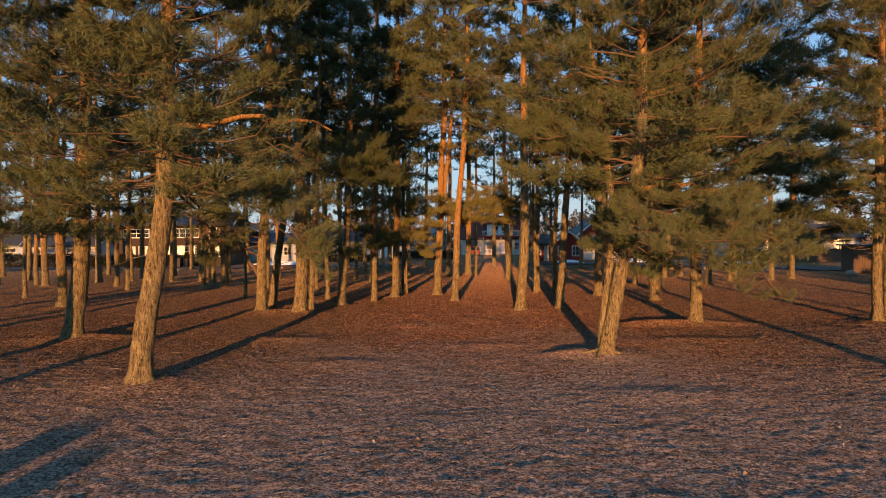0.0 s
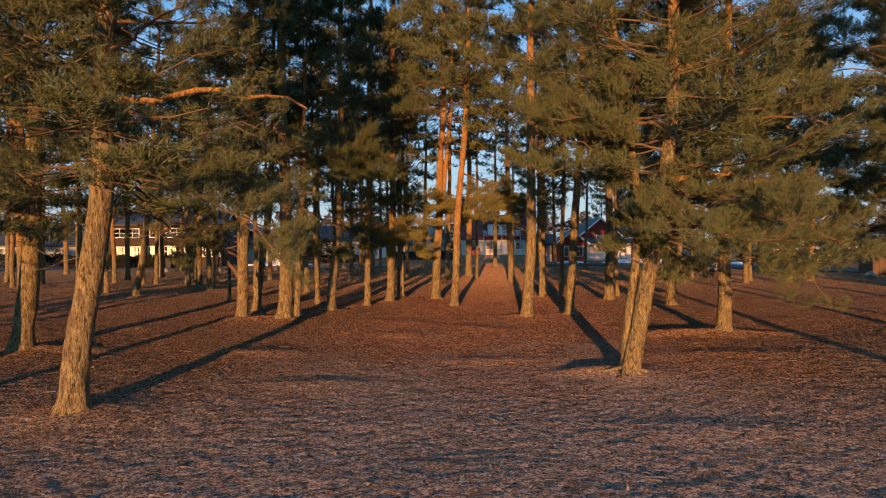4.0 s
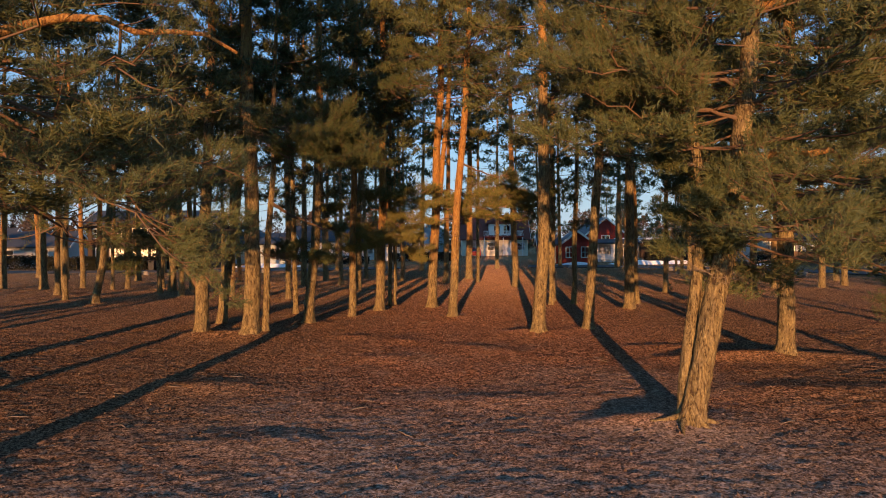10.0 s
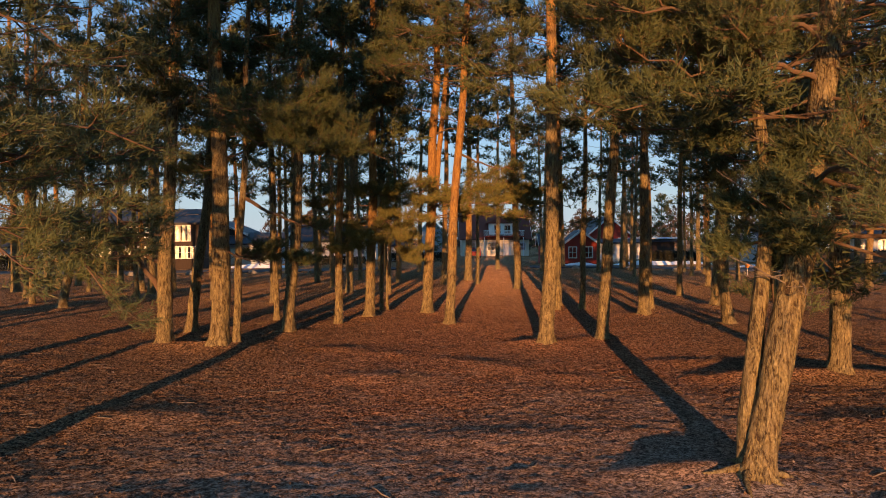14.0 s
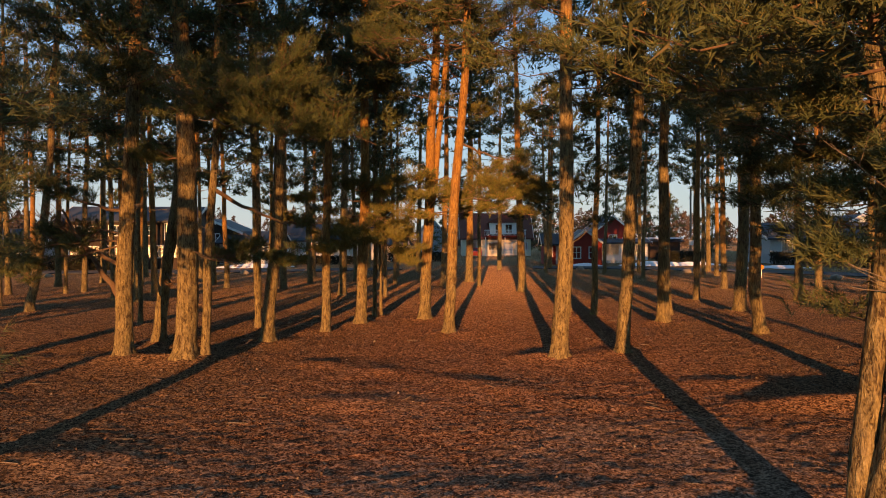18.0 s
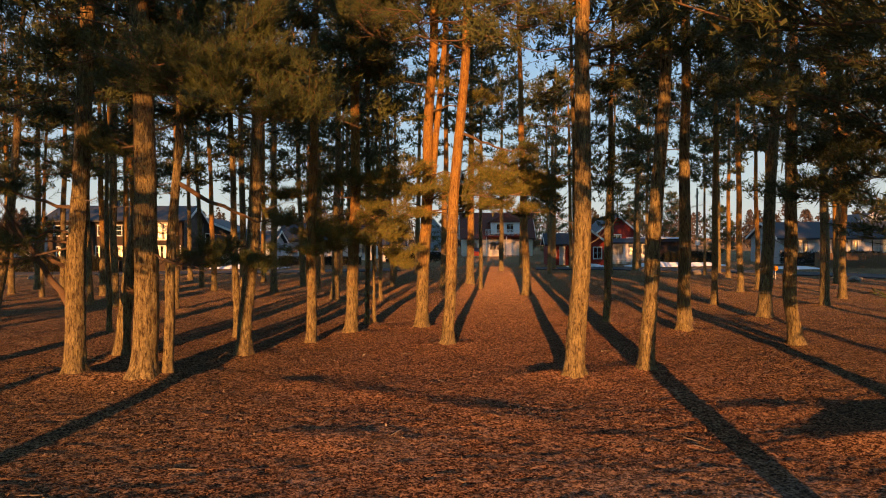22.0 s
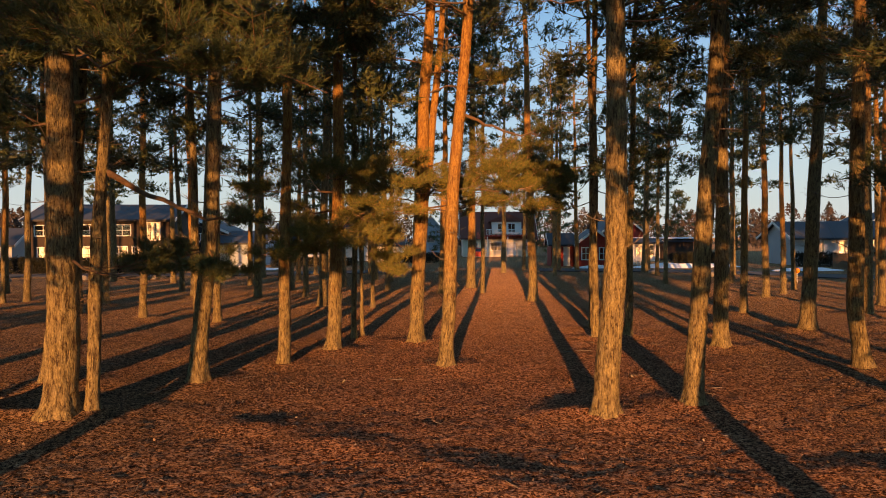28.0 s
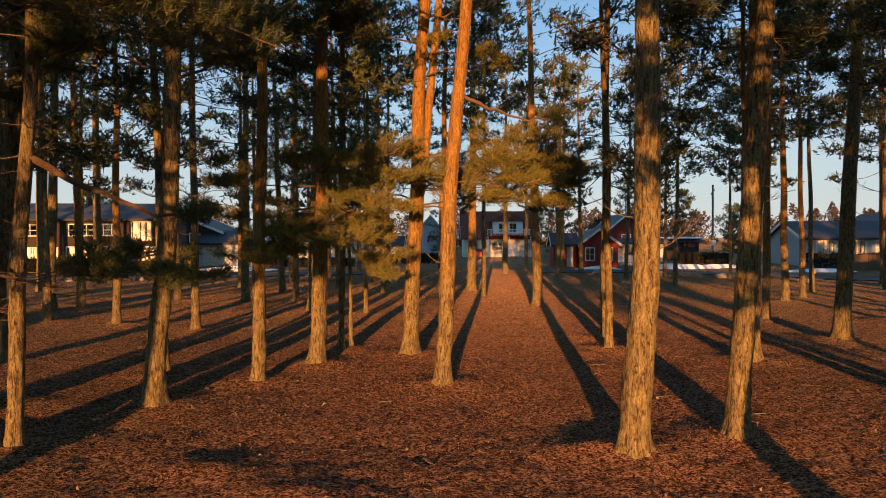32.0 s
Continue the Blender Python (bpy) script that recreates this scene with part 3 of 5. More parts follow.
GROVE = [  # x, y, diameter, detail
    (-16.7, 27.8, .40, 2), (-9.8, 31.5, .15, 2), (-5.5, 30.3, .19, 2), (8.63, 33.3, .19, 2), (-21.3, 32.3, .2, 2),
    (-2.07, 32.9, .16, 2), (-1.88, 33.3, .10, 2), (4.85, 33.0, .20, 2), (5.9, 33.4, .23, 2), (5.21, 34.8, .27, 2),
    (-7.35, 36.8, .27, 1), (16.0, 38.0, .37, 1), (11.7, 38.5, .28, 1), (-13.5, 39.0, .31, 1), (-15.0, 39.8, .26, 1),
    (18.6, 41.0, .30, 1), (-25.5, 40.7, .40, 1), (-26.6, 41.5, .28, 1), (-2.41, 40.8, .16, 1), (-4.56, 41.2, .36, 1),
    (21.5, 41.4, .35, 1), (-15.3, 42.1, .40, 1), (-14.4, 42.7, .35, 1), (23.4, 42.4, .35, 1), (-21.9, 42.7, .30, 1),
    (19.8, 42.9, .29, 1), (4.5, 43.2, .40, 1), (15.6, 44.5, .33, 1), (-19.4, 43.4, .20, 1), (-23.8, 43.9, .43, 1),
    (-16.9, 44.4, .32, 1), (-19.1, 44.6, .30, 1), (-22.4, 45.6, .30, 1), (-27.2, 45.3, .40, 1), (-6.2, 45.6, .26, 1),
    (-8.5, 45.5, .38, 1), (17.5, 46.5, .27, 1), (0.4, 48.0, .36, 1), (2.5, 47.6, .24, 1), (-23.3, 49.2, .37, 1),
    (19.5, 49.2, .25, 1), (-8.0, 50.2, .35, 1), (2.1, 51.5, .48, 1), (-22.0, 52.0, .42, 1), (-36.8, 53.0, .42, 1),
    (-5.5, 53.0, .30, 1), (-28.7, 54.5, .35, 1), (18.8, 55.0, .28, 1), (20.6, 57.0, .32, 1), (-22.5, 59.0, .40, 1),
    (20.1, 59.8, .22, 1), (-1.72, 64.0, .44, 1), (22.5, 63.0, .40, 1), (-24.9, 63.0, .42, 1), (5.45, 67.0, .40, 1),
    (17.0, 66.8, .55, 1), (12.0, 69.4, .38, 1), (10.4, 69.5, .38, 1), (18.4, 70.2, .33, 1), (11.2, 76.0, .50, 1),
    (-6.9, 56.5, .33, 1), (-4.2, 59.0, .30, 1), (-9.4, 58.0, .34, 1), (-3.0, 57.0, .26, 1), (-7.6, 61.5, .32, 1), (-11.6, 54.5, .33, 1),
    (-5.3, 65.0, .34, 1), (-9.8, 66.0, .33, 1), (-12.9, 62.0, .36, 1), (-2.6, 50.0, .26, 1), (-6.6, 70.0, .35, 1), (-13.8, 49.5, .30, 1),
    (25.8, 47.0, .34, 1), (27.5, 39.0, .36, 1), (25.0, 33.5, .34, 1), (-31.0, 47.5, .36, 1), (-31.5, 38.5, .34, 1), (-18.5, 49.8, .30, 1), (7.9, 73.0, .35, 1),
    (-17.5, 57.0, .34, 1), (-33.0, 58.0, .40, 1), (-10.5, 38.0, .28, 1), (-12.0, 46.5, .30, 1), (-18.3, 36.8, .25, 1), (-28.0, 33.0, .35, 1), (-20.3, 39.5, .30, 1), (-29.5, 42.0, .33, 1), (-34.5, 46.0, .36, 1),
    (24.2, 50.5, .30, 1), (26.8, 54.5, .30, 1), (14.2, 54.0, .28, 1), (13.2, 60.5, .30, 1), (16.4, 62.0, .30, 1), (8.8, 62.0, .30, 1), (29.5, 33.0, .36, 1),
    (21.0, 30.0, .34, 2), (-24.5, 34.0, .34, 2), (-20.0, 22.5, .40, 2),
]
SHADE_PINES = [(8.2, -6.0), (-9.9, 3.5), (-11.6, 13.0), (-15.6, 17.4), (-17.5, 9.0), (-20.5, 15.5), (23.5, 9.5), (28.0, 14.5), (31.5, 6.5), (35.0, 13.0), (39.0, 8.0), (43.5, 15.0), (24.5, 17.5), (28.0, 22.0), (31.5, 19.5), (35.5, 23.0), (39.5, 20.0), (-47.5, 10.0), (-52.0, 14.5), (-57.0, 9.0)]  # pines added beside the grove to cast its shade; all but two unseen
TRUNKS = [(t["at"][0], t["at"][1], t["d"]) for t in EDGE] + [(x, y, d) for x, y, d, _ in GROVE] + [(x, y, 0.4) for x, y in SHADE_PINES]


# ---- ground: one sheet to the horizon, hummocky turf with mounds round the trunks ----
def ground_height(x, y, fine=True):
    z = 0.08 * (vnoise(x / 6.5, y / 4.5, 3) - 0.5) + (0.014 + 0.022 * np.clip((y - 13) / 5, 0, 1)) * (vnoise(x / 2.4, y / 1.1, 4) - 0.5)
    if fine:
        z = z + 0.006 * (vnoise(x / 0.55, y / 0.5, 5) - 0.5) + 0.011 * (vnoise(x / 0.21, y / 0.15, 6) - 0.5) + 0.016 * (vnoise(x / 0.13, y / 0.10, 7) - 0.5)
    for tx, ty, d in TRUNKS:
        if ty < 48:
            q = ((x - tx) ** 2 * 0.6 + (y - ty - 0.1) ** 2) / (0.9 * d + 0.16) ** 2
            z = z + (0.02 + 0.19 * d) * np.exp(-0.5 * q)
    # low lips and hollows of the old turf, whose far sides lie in shade
    lip = y - (23.35 - 0.62 * x)
    z = z + 0.075 * vnoise(x / 1.3, y / 0.9, 31) * np.exp(-0.5 * ((lip + 0.5 * vnoise(x / 1.7, y / 1.7, 32)) / 0.42) ** 2) * np.clip((x + 7) / 2, 0, 1) * np.clip((5.5 - x) / 2, 0, 1)
    for hx, hy, sx, sy, up in ((-1.3, 21.15, 0.6, 0.3, 0.055), (-4.7, 18.3, 0.9, 0.35, 0.06), (1.2, 17.2, 0.9, 0.3, 0.04), (-2.4, 14.9, 0.8, 0.3, 0.04), (7.2, 17.6, 1.2, 0.35, 0.05), (4.2, 11.6, 1.0, 0.35, 0.04), (6.0, 22.6, 0.8, 0.3, 0.05), (3.15, 15.72, 0.45, 0.18, 0.10), (6.9, 20.9, 0.9, 0.3, 0.16), (9.4, 21.0, 0.8, 0.25, 0.06), (-10.0, 19.0, 0.7, 0.25, 0.08), (-6.4, 24.95, 0.6, 0.2, 0.08), (2.5, 25.05, 0.4, 0.16, 0.05)):
        z = z + up * np.exp(-0.5 * (((x - hx) / sx) ** 2 + ((y - hy) / sy) ** 2))
    return z


def far_steps(start, first, grow, end):
    out, step = [start], first
    while out[-1] < end:
        step *= grow
        out.append(out[-1] + step)
    return out


def build_ground():
    side = far_steps(6.5, 0.072, 1.03, 13.0)
    side += far_steps(side[-1], 0.24, 1.12, 2500)[1:]
    xs = np.array([-v for v in side][::-1] + list(np.arange(-6.43, 6.44, 0.062)) + side)
    ahead = far_steps(23.0, 0.072, 1.03, 30.0)
    ahead += list(np.arange(ahead[-1] + 0.25, 62, 0.25))
    ahead += far_steps(62.1, 0.25, 1.12, 3500)[1:]
    ys = np.array([5 - v for v in far_steps(0, 0.06, 1.15, 600)][::-1] + list(np.arange(5.06, 22.95, 0.062)) + ahead)
    X, Y = np.meshgrid(xs, ys)
    near = np.clip((75 - Y) / 30, 0, 1) * np.clip((40 - np.abs(X)) / 20, 0, 1)
    Z = ground_height(X, Y) * near
    cell = np.sqrt(np.gradient(xs)[None, :] * np.gradient(ys)[:, None])
    clod = np.random.default_rng(2).random(Z.shape) - 0.5  # loose clods and tussocks
    Z = Z + clod * np.minimum(0.27 * cell, 0.04)
    n, m = len(xs), len(ys)
    idx = np.arange(n * m).reshape(m, n)
    Q = np.stack([idx[:-1, :-1], idx[:-1, 1:], idx[1:, 1:], idx[1:, :-1]], axis=-1).reshape(-1, 4)
    ob = part("ground", mesh_of("ground", np.stack([X, Y, Z], -1).reshape(-1, 3), [Q], GROUND), GROUND, None)
    tagged(ob, "rough brown turf and pine needle litter under the trees", "ground", kind="structure")


build_ground()


def build_grass():
    """Short matted blades and fallen needles: dense near the path, coarser further off."""
    rng = np.random.default_rng(5)
    mat = blade_material()
    V = []
    for count, y0, y1, half, long, wide, up in ((250000, 4.8, 24.5, 8.5, 0.030, 0.0025, 0.75), (130000, 24.0, 56.0, 15.0, 0.032, 0.0055, 0.7), (110000, 25.0, 75.0, 4.5, 0.034, 0.006, 0.75), (60000, 38.0, 64.0, 15.0, 0.05, 0.012, 0.7), (45000, 8.0, 50.0, 27.0, 0.05, 0.006, 0.6)):
        y = y0 + (y1 - y0) * rng.random(count)
        x = (rng.random(count) - 0.5) * 2 * half + (0.06 * (y - 16) if y0 > 20 else 0)
        clump = vnoise(x / 0.21, y / 0.15, 8) + 0.5 * vnoise(x / 1.6, y / 0.9, 9)
        keep = clump > 0.35 + 0.3 * rng.random(count)
        if half > 20:
            keep &= (np.abs(x) > 8.5) & ((y < 24) | (np.abs(x) > 15))
        x, y = x[keep], y[keep]
        n = len(x)
        fade = np.clip((75 - y) / 30, 0, 1) * np.clip((40 - np.abs(x)) / 20, 0, 1)
        z = ground_height(x, y) * fade
        a = rng.random(n) * 2 * np.pi
        lean = up + (1.45 - up) * rng.random(n)
        ln = long * (0.5 + rng.random(n))
        w = wide * (0.6 + 0.8 * rng.random(n))
        tip = np.stack([x + np.cos(a) * ln * np.sin(lean), y + np.sin(a) * ln * np.sin(lean), z + ln * np.cos(lean)], -1)
        p = np.stack([x, y, z - 0.006], -1)
        side = np.stack([-np.sin(a), np.cos(a), np.zeros(n)], -1) * w[:, None]
        V.append(np.stack([p - side, p + side, tip], 1).reshape(-1, 3))
    V = np.concatenate(V)
    ob = part("dry_grass", mesh_of("dry_grass", V, [np.arange(len(V)).reshape(-1, 3)], mat), None, None)
    tagged(ob, "short dry brown grass and fallen needles matted in clumps", "grass", kind="stuff")


build_grass()


def build_litter():
    """Curled pale leaves, bark flakes and short fallen twigs strewn over the turf."""
    rng = np.random.default_rng(12)
    m = Nodes("dry_leaves_and_bark_flakes", 0.8)
    m.color(m.ramp(m.island(), [(0.0, (0.10, 0.055, 0.030)), (0.5, (0.20, 0.12, 0.07)), (0.85, (0.30, 0.21, 0.135)), (1.0, (0.42, 0.35, 0.26))]))
    n = 8000
    y = 6 + 34 * rng.random(n) ** 0.8
    x = (rng.random(n) - 0.5) * (14 + 0.5 * y)
    keep = vnoise(x / 0.9, y / 0.7, 21) > 0.25 + 0.4 * rng.random(n)
    x, y = x[keep], y[keep]
    n = len(x)
    z = ground_height(x, y) + 0.008
    p = np.stack([x, y, z], -1)
    a = rng.random(n) * 6.283
    size = 0.007 + 0.011 * rng.random(n) ** 2
    u = np.stack([np.cos(a), np.sin(a), rng.normal(size=n) * 0.5], -1) * (size * (1 + 1.2 * rng.random(n)))[:, None]
    v = np.stack([-np.sin(a), np.cos(a), rng.normal(size=n) * 0.8], -1) * size[:, None]
    up = np.array([0, 0, 0.012])
    V = np.stack([p - u, p - v + up, p + u, p + v + up], 1).reshape(-1, 3)
    i = np.arange(n)[:, None] * 4
    F = np.concatenate([i + np.array([[0, 1, 2]]), i + np.array([[0, 2, 3]])])
    ob = part("fallen_leaves", mesh_of("fallen_leaves", V, [F], m.mat), None, None)
    tagged(ob, "small pale dry leaves and bark flakes strewn over the turf", "leaves", kind="stuff")
    k = 260
    ty, tx = 7 + 26 * rng.random(k), (rng.random(k) - 0.5) * 18
    az, ln = rng.random(k) * 6.283, 0.08 + 0.3 * rng.random(k) ** 2
    q = np.linspace(-0.5, 0.5, 4)
    lx = tx[:, None] + np.cos(az)[:, None] * ln[:, None] * q + rng.normal(size=(k, 4)) * 0.012
    ly = ty[:, None] + np.sin(az)[:, None] * ln[:, None] * q + rng.normal(size=(k, 4)) * 0.012
    P = np.stack([lx, ly, ground_height(lx, ly) + 0.012], -1)
    V, Q = tubes(P, np.repeat(np.array([[0.004, 0.007, 0.006, 0.003]]), k, 0) * (0.6 + 0.8 * rng.random((k, 1))), 5)
    ob = part("fallen_twigs", mesh_of("fallen_twigs", V, [Q], DEAD, True), None, None)
    tagged(ob, "short grey fallen twigs lying on the turf", "twigs", kind="stuff")


build_litter()


# ---- pines ----
NEEDLE = {4: (22, 0.085, 0.0035), 3: (16, 0.112, 0.0060), 2: (8, 0.145, 0.0135), 1: (5, 0.25, 0.042), 0: (9, 0.16, 0.019)}  # needles a tuft, length, half width
BRANCHES = {3: (110, 19, 8), 2: (44, 13, 6), 1: (26, 8, 5)}  # branches, twigs a branch, tufts a twig


def unit(v):
    return v / (np.linalg.norm(v, axis=-1, keepdims=True) + 1e-9)


def trunk_line(knots, zs):
    k = np.array(knots, dtype=float)
    fine = np.linspace(k[0, 0], k[-1, 0], 160)
    out = []
    for c in (1, 2):
        v = np.interp(fine, k[:, 0], k[:, c])
        pad = np.concatenate([np.full(4, v[0]) - (v[1] - v[0]) * np.arange(4, 0, -1), v, np.full(4, v[-1]) + (v[-1] - v[-2]) * np.arange(1, 5)])
        out.append(np.interp(zs, fine, np.convolve(pad, np.ones(9) / 9, 'valid')))
    return np.stack([out[0], out[1], zs], -1)


def trunk_mesh(knots, d, h, detail, seed, z0=-0.15, flare=True, bark=BARK):
    zs = np.concatenate([np.arange(z0, 2.2, {3: 0.055, 2: 0.12, 1: 0.3}[detail]), np.arange(2.2, min(8, h), {3: 0.08, 2: 0.16, 1: 0.5}[detail]), np.linspace(min(8, h), h, 12)])
    zs = np.unique(zs[zs >= z0])
    segs = {3: 28, 2: 16, 1: 8}[detail]
    P = trunk_line([(z0, knots[0][1], knots[0][2])] + list(knots[1:]) if knots[0][0] <= 0 else knots, zs)
    rng = np.random.default_rng(seed)
    P[:, :2] += 0.02 * np.stack([np.sin(zs * 1.3 + seed), np.cos(zs * 1.1 + 2 * seed)], -1) * np.clip(zs, 0, 1)[:, None]
    r = d / 2 * np.clip(1 - (zs - z0) / (h + 0.3 - z0), 0.02, 1) ** 0.62 * 1.04
    a = np.linspace(0, 2 * np.pi, segs, endpoint=False) + np.pi / 2
    A, Zm = np.meshgrid(a, zs)
    R = np.repeat(r[:, None], segs, 1)
    zc = np.clip(Zm, 0, None)
    if flare:
        ph = rng.random(3) * 6.28
        R = R * (1 + 0.45 * np.exp(-zc / 0.16) + np.exp(-zc / 0.22) * (0.16 * np.cos(4 * A + ph[0]) + 0.10 * np.cos(7 * A + ph[1])))
    rough = np.clip(1.15 - zc / 6, 0.3, 1)
    plates = vnoise(A * d * 11, Zm * 4.5, seed) - 0.5 + 0.7 * (np.abs(vnoise(A * d * 22, Zm * 8, seed + 1) - 0.5) - 0.2)
    lump = vnoise(A * 1.6, Zm * 1.1, seed + 2) - 0.5
    R = R + rough * (0.034 * plates * min(1, d / 0.3) + 0.03 * d * lump)
    V = np.stack([P[:, None, 0] + R * np.cos(A), P[:, None, 1] + R * np.sin(A), Zm], -1)
    n = len(zs)
    idx = np.arange(n * segs).reshape(n, segs)
    nx = np.roll(idx, -1, 1)
    Q = np.stack([idx[:-1], nx[:-1], nx[1:], idx[1:]], -1).reshape(-1, 4)
    V = np.concatenate([V.reshape(-1, 3), P[-1:]])
    T = np.stack([idx[-1], nx[-1], np.full(segs, n * segs)], -1)
    return mesh_of("trunk", V, [Q, T], bark, True), zs, P, r


def tuft_mesh(pos, dirs, detail, rng, size=1.0, mat=NEEDLES, fewer=0):
    k, ln, hw = NEEDLE[detail]
    k -= fewer
    n = len(pos)
    rnd = unit(rng.normal(size=(n, k, 3)))
    nd = unit(dirs[:, None, :] * 0.85 + rnd * 0.75)
    L = ln * size * (0.7 + 0.5 * rng.random((n, k, 1)))
    b = pos[:, None, :] + dirs[:, None, :] * (rng.random((n, k, 1)) - 0.6) * {4: 0.22, 3: 0.24, 2: 0.26, 1: 0.30, 0: 0.28}[detail]
    side = unit(np.cross(nd, unit(rng.normal(size=(n, k, 3))))) * hw * size
    V = np.stack([b - side, b + side, b + nd * L], 2).reshape(-1, 3)
    return mesh_of("crown", V, [np.arange(len(V)).reshape(-1, 3)], mat)


def arcs(start, az, length, rise, droop, k=6):
    """Curved branch lines: n x k x 3."""
    s = np.linspace(0, 1, k)[None, :]
    h = unit(np.stack([np.cos(az), np.sin(az), np.zeros_like(az)], -1))
    side = np.stack([-h[:, 1], h[:, 0], h[:, 2]], -1)
    bend = np.random.default_rng(int(abs(az[0]) * 1000) + len(az))
    wob = np.cumsum(bend.normal(size=(len(az), k)), 1) * 0.055 * length[:, None]
    lift = np.cumsum(bend.normal(size=(len(az), k)), 1) * 0.035 * length[:, None] * s
    z = length[:, None] * (rise[:, None] * s - droop[:, None] * s * (1 - s) * 1.2) + lift
    return start[:, None, :] + h[:, None, :] * (length[:, None] * s)[..., None] + side[:, None, :] * (wob * s)[..., None] + z[..., None] * np.array([0, 0, 1.0])


def twigs_on(lines, per, rng, low=0.3, fan=0.5):
    """Side twigs along branch lines; returns twig lines (n x 4 x 3)."""
    n, k = lines.shape[:2]
    s = low + (1 - low) * rng.random((n, per)) ** 0.8
    s[:, 0] = 0.98
    f = s * (k - 1)
    i = np.minimum(f.astype(int), k - 2)
    u = (f - i)[..., None]
    rows = np.arange(n)[:, None]
    p = lines[rows, i] * (1 - u) + lines[rows, i + 1] * u
    t = unit(lines[rows, i + 1] - lines[rows, i])
    full = np.linalg.norm(lines[:, -1] - lines[:, 0], axis=-1)[:, None]
    ang = np.where(rng.random((n, per)) < 0.5, -1, 1) * np.radians(25 + 50 * rng.random((n, per)))
    ang[:, 0] = 0
    d = np.stack([t[..., 0] * np.cos(ang) - t[..., 1] * np.sin(ang), t[..., 0] * np.sin(ang) + t[..., 1] * np.cos(ang), t[..., 2] * 0.6 + fan * (rng.random((n, per)) - 0.35)], -1)
    d = unit(d)
    ln = (0.12 + full * (0.10 + 0.34 * (1.02 - s))) * (0.6 + 0.7 * rng.random((n, per)))
    q = np.linspace(0, 1, 4)
    tw = p[:, :, None, :] + d[:, :, None, :] * (ln[..., None] * q)[..., None] + (0.18 * ln[..., None] * q ** 2)[..., None] * np.array([0, 0, 1.0])
    return tw.reshape(-1, 4, 3)


def tufts_on(tw, per, rng, spread, low=0.3):
    n = len(tw)
    s = low + (1.02 - low) * rng.random((n, per))
    f = np.clip(s, 0, 0.999) * 3
    i = f.astype(int)
    rows = np.arange(n)[:, None]
    u = (f - i)[..., None]
    p = tw[rows, i] * (1 - u) + tw[rows, i + 1] * u
    t = unit(tw[rows, i + 1] - tw[rows, i])
    p = p + rng.normal(size=p.shape) * spread * np.array([1, 1, 0.7])
    d = unit(t + rng.normal(size=t.shape) * 0.45 + np.array([0, 0, 0.45]))
    return p.reshape(-1, 3), d.reshape(-1, 3)


def clear_lane(tw, x, y):
    """Drops twigs that would hang into the open lane of the avenue."""
    wx, wy, wz = tw[:, -1, 0] + x, tw[:, -1, 1] + y, tw[:, -1, 2]
    ahead = 112 - wy  # and out of the gap through which the sun reaches the house at its end
    gx, gz = wx + 0.0875 * ahead, wz - 0.0822 * ahead
    lit = 25.0 - wy  # and, for the most part, out of the sun's way to the boughs of the old pine behind
    sx, sz = wx + 0.0875 * lit, wz - 0.0822 * lit
    thin = (lit > 6) & (np.abs(sx + 2.0) < 1.1) & (sz > 3.5) & (sz < 5.4) & (np.arange(len(tw)) % 5 > 0)
    near = 27.4 - wy  # and off the slanting light on the slim trunk beyond
    nx, nz = wx + 0.0875 * near, wz - 0.0822 * near
    thin |= (near > 3) & (nx > -4.9) & (nx < -3.4) & (nz > 1.0) & (nz < 4.4) & (np.arange(len(tw)) % 5 > 1)
    near = 25.0 - wy  # and off the two old trunks beside it
    nx, nz = wx + 0.0875 * near, wz - 0.0822 * near
    thin |= (near > 3) & (nx > -7.7) & (nx < -5.0) & (nz > 1.5) & (nz < 5.6) & (np.arange(len(tw)) % 5 > 1)
    end = 68 - wy  # and above the low light that runs on along the lane
    thin |= (end > 0) & (np.abs(wx + 0.0875 * end - 3.6) < 1.0) & (np.abs(wz - 0.0822 * end) < 0.4) & (np.arange(len(tw)) % 6 > 0)
    return tw[~(thin | ((wy < 23) & (wx > np.where(wy > 19.5, -1.2, -2.2)) & (wx < np.where(wz > 4.4, 1.3, 2.0)) & (wz < 9)) | ((gx > 6.2) & (gx < 12.0) & (gz > -0.3) & (gz < 3.0) & (ahead > 0) & (np.arange(len(tw)) % 10 > np.where((wy > 22) & (wy < 33), 4, 0))) | ((gx > 5.6) & (gx < 12.6) & (gz > -0.8) & (gz < 3.5) & (wy > 33) & (ahead > 0)))]


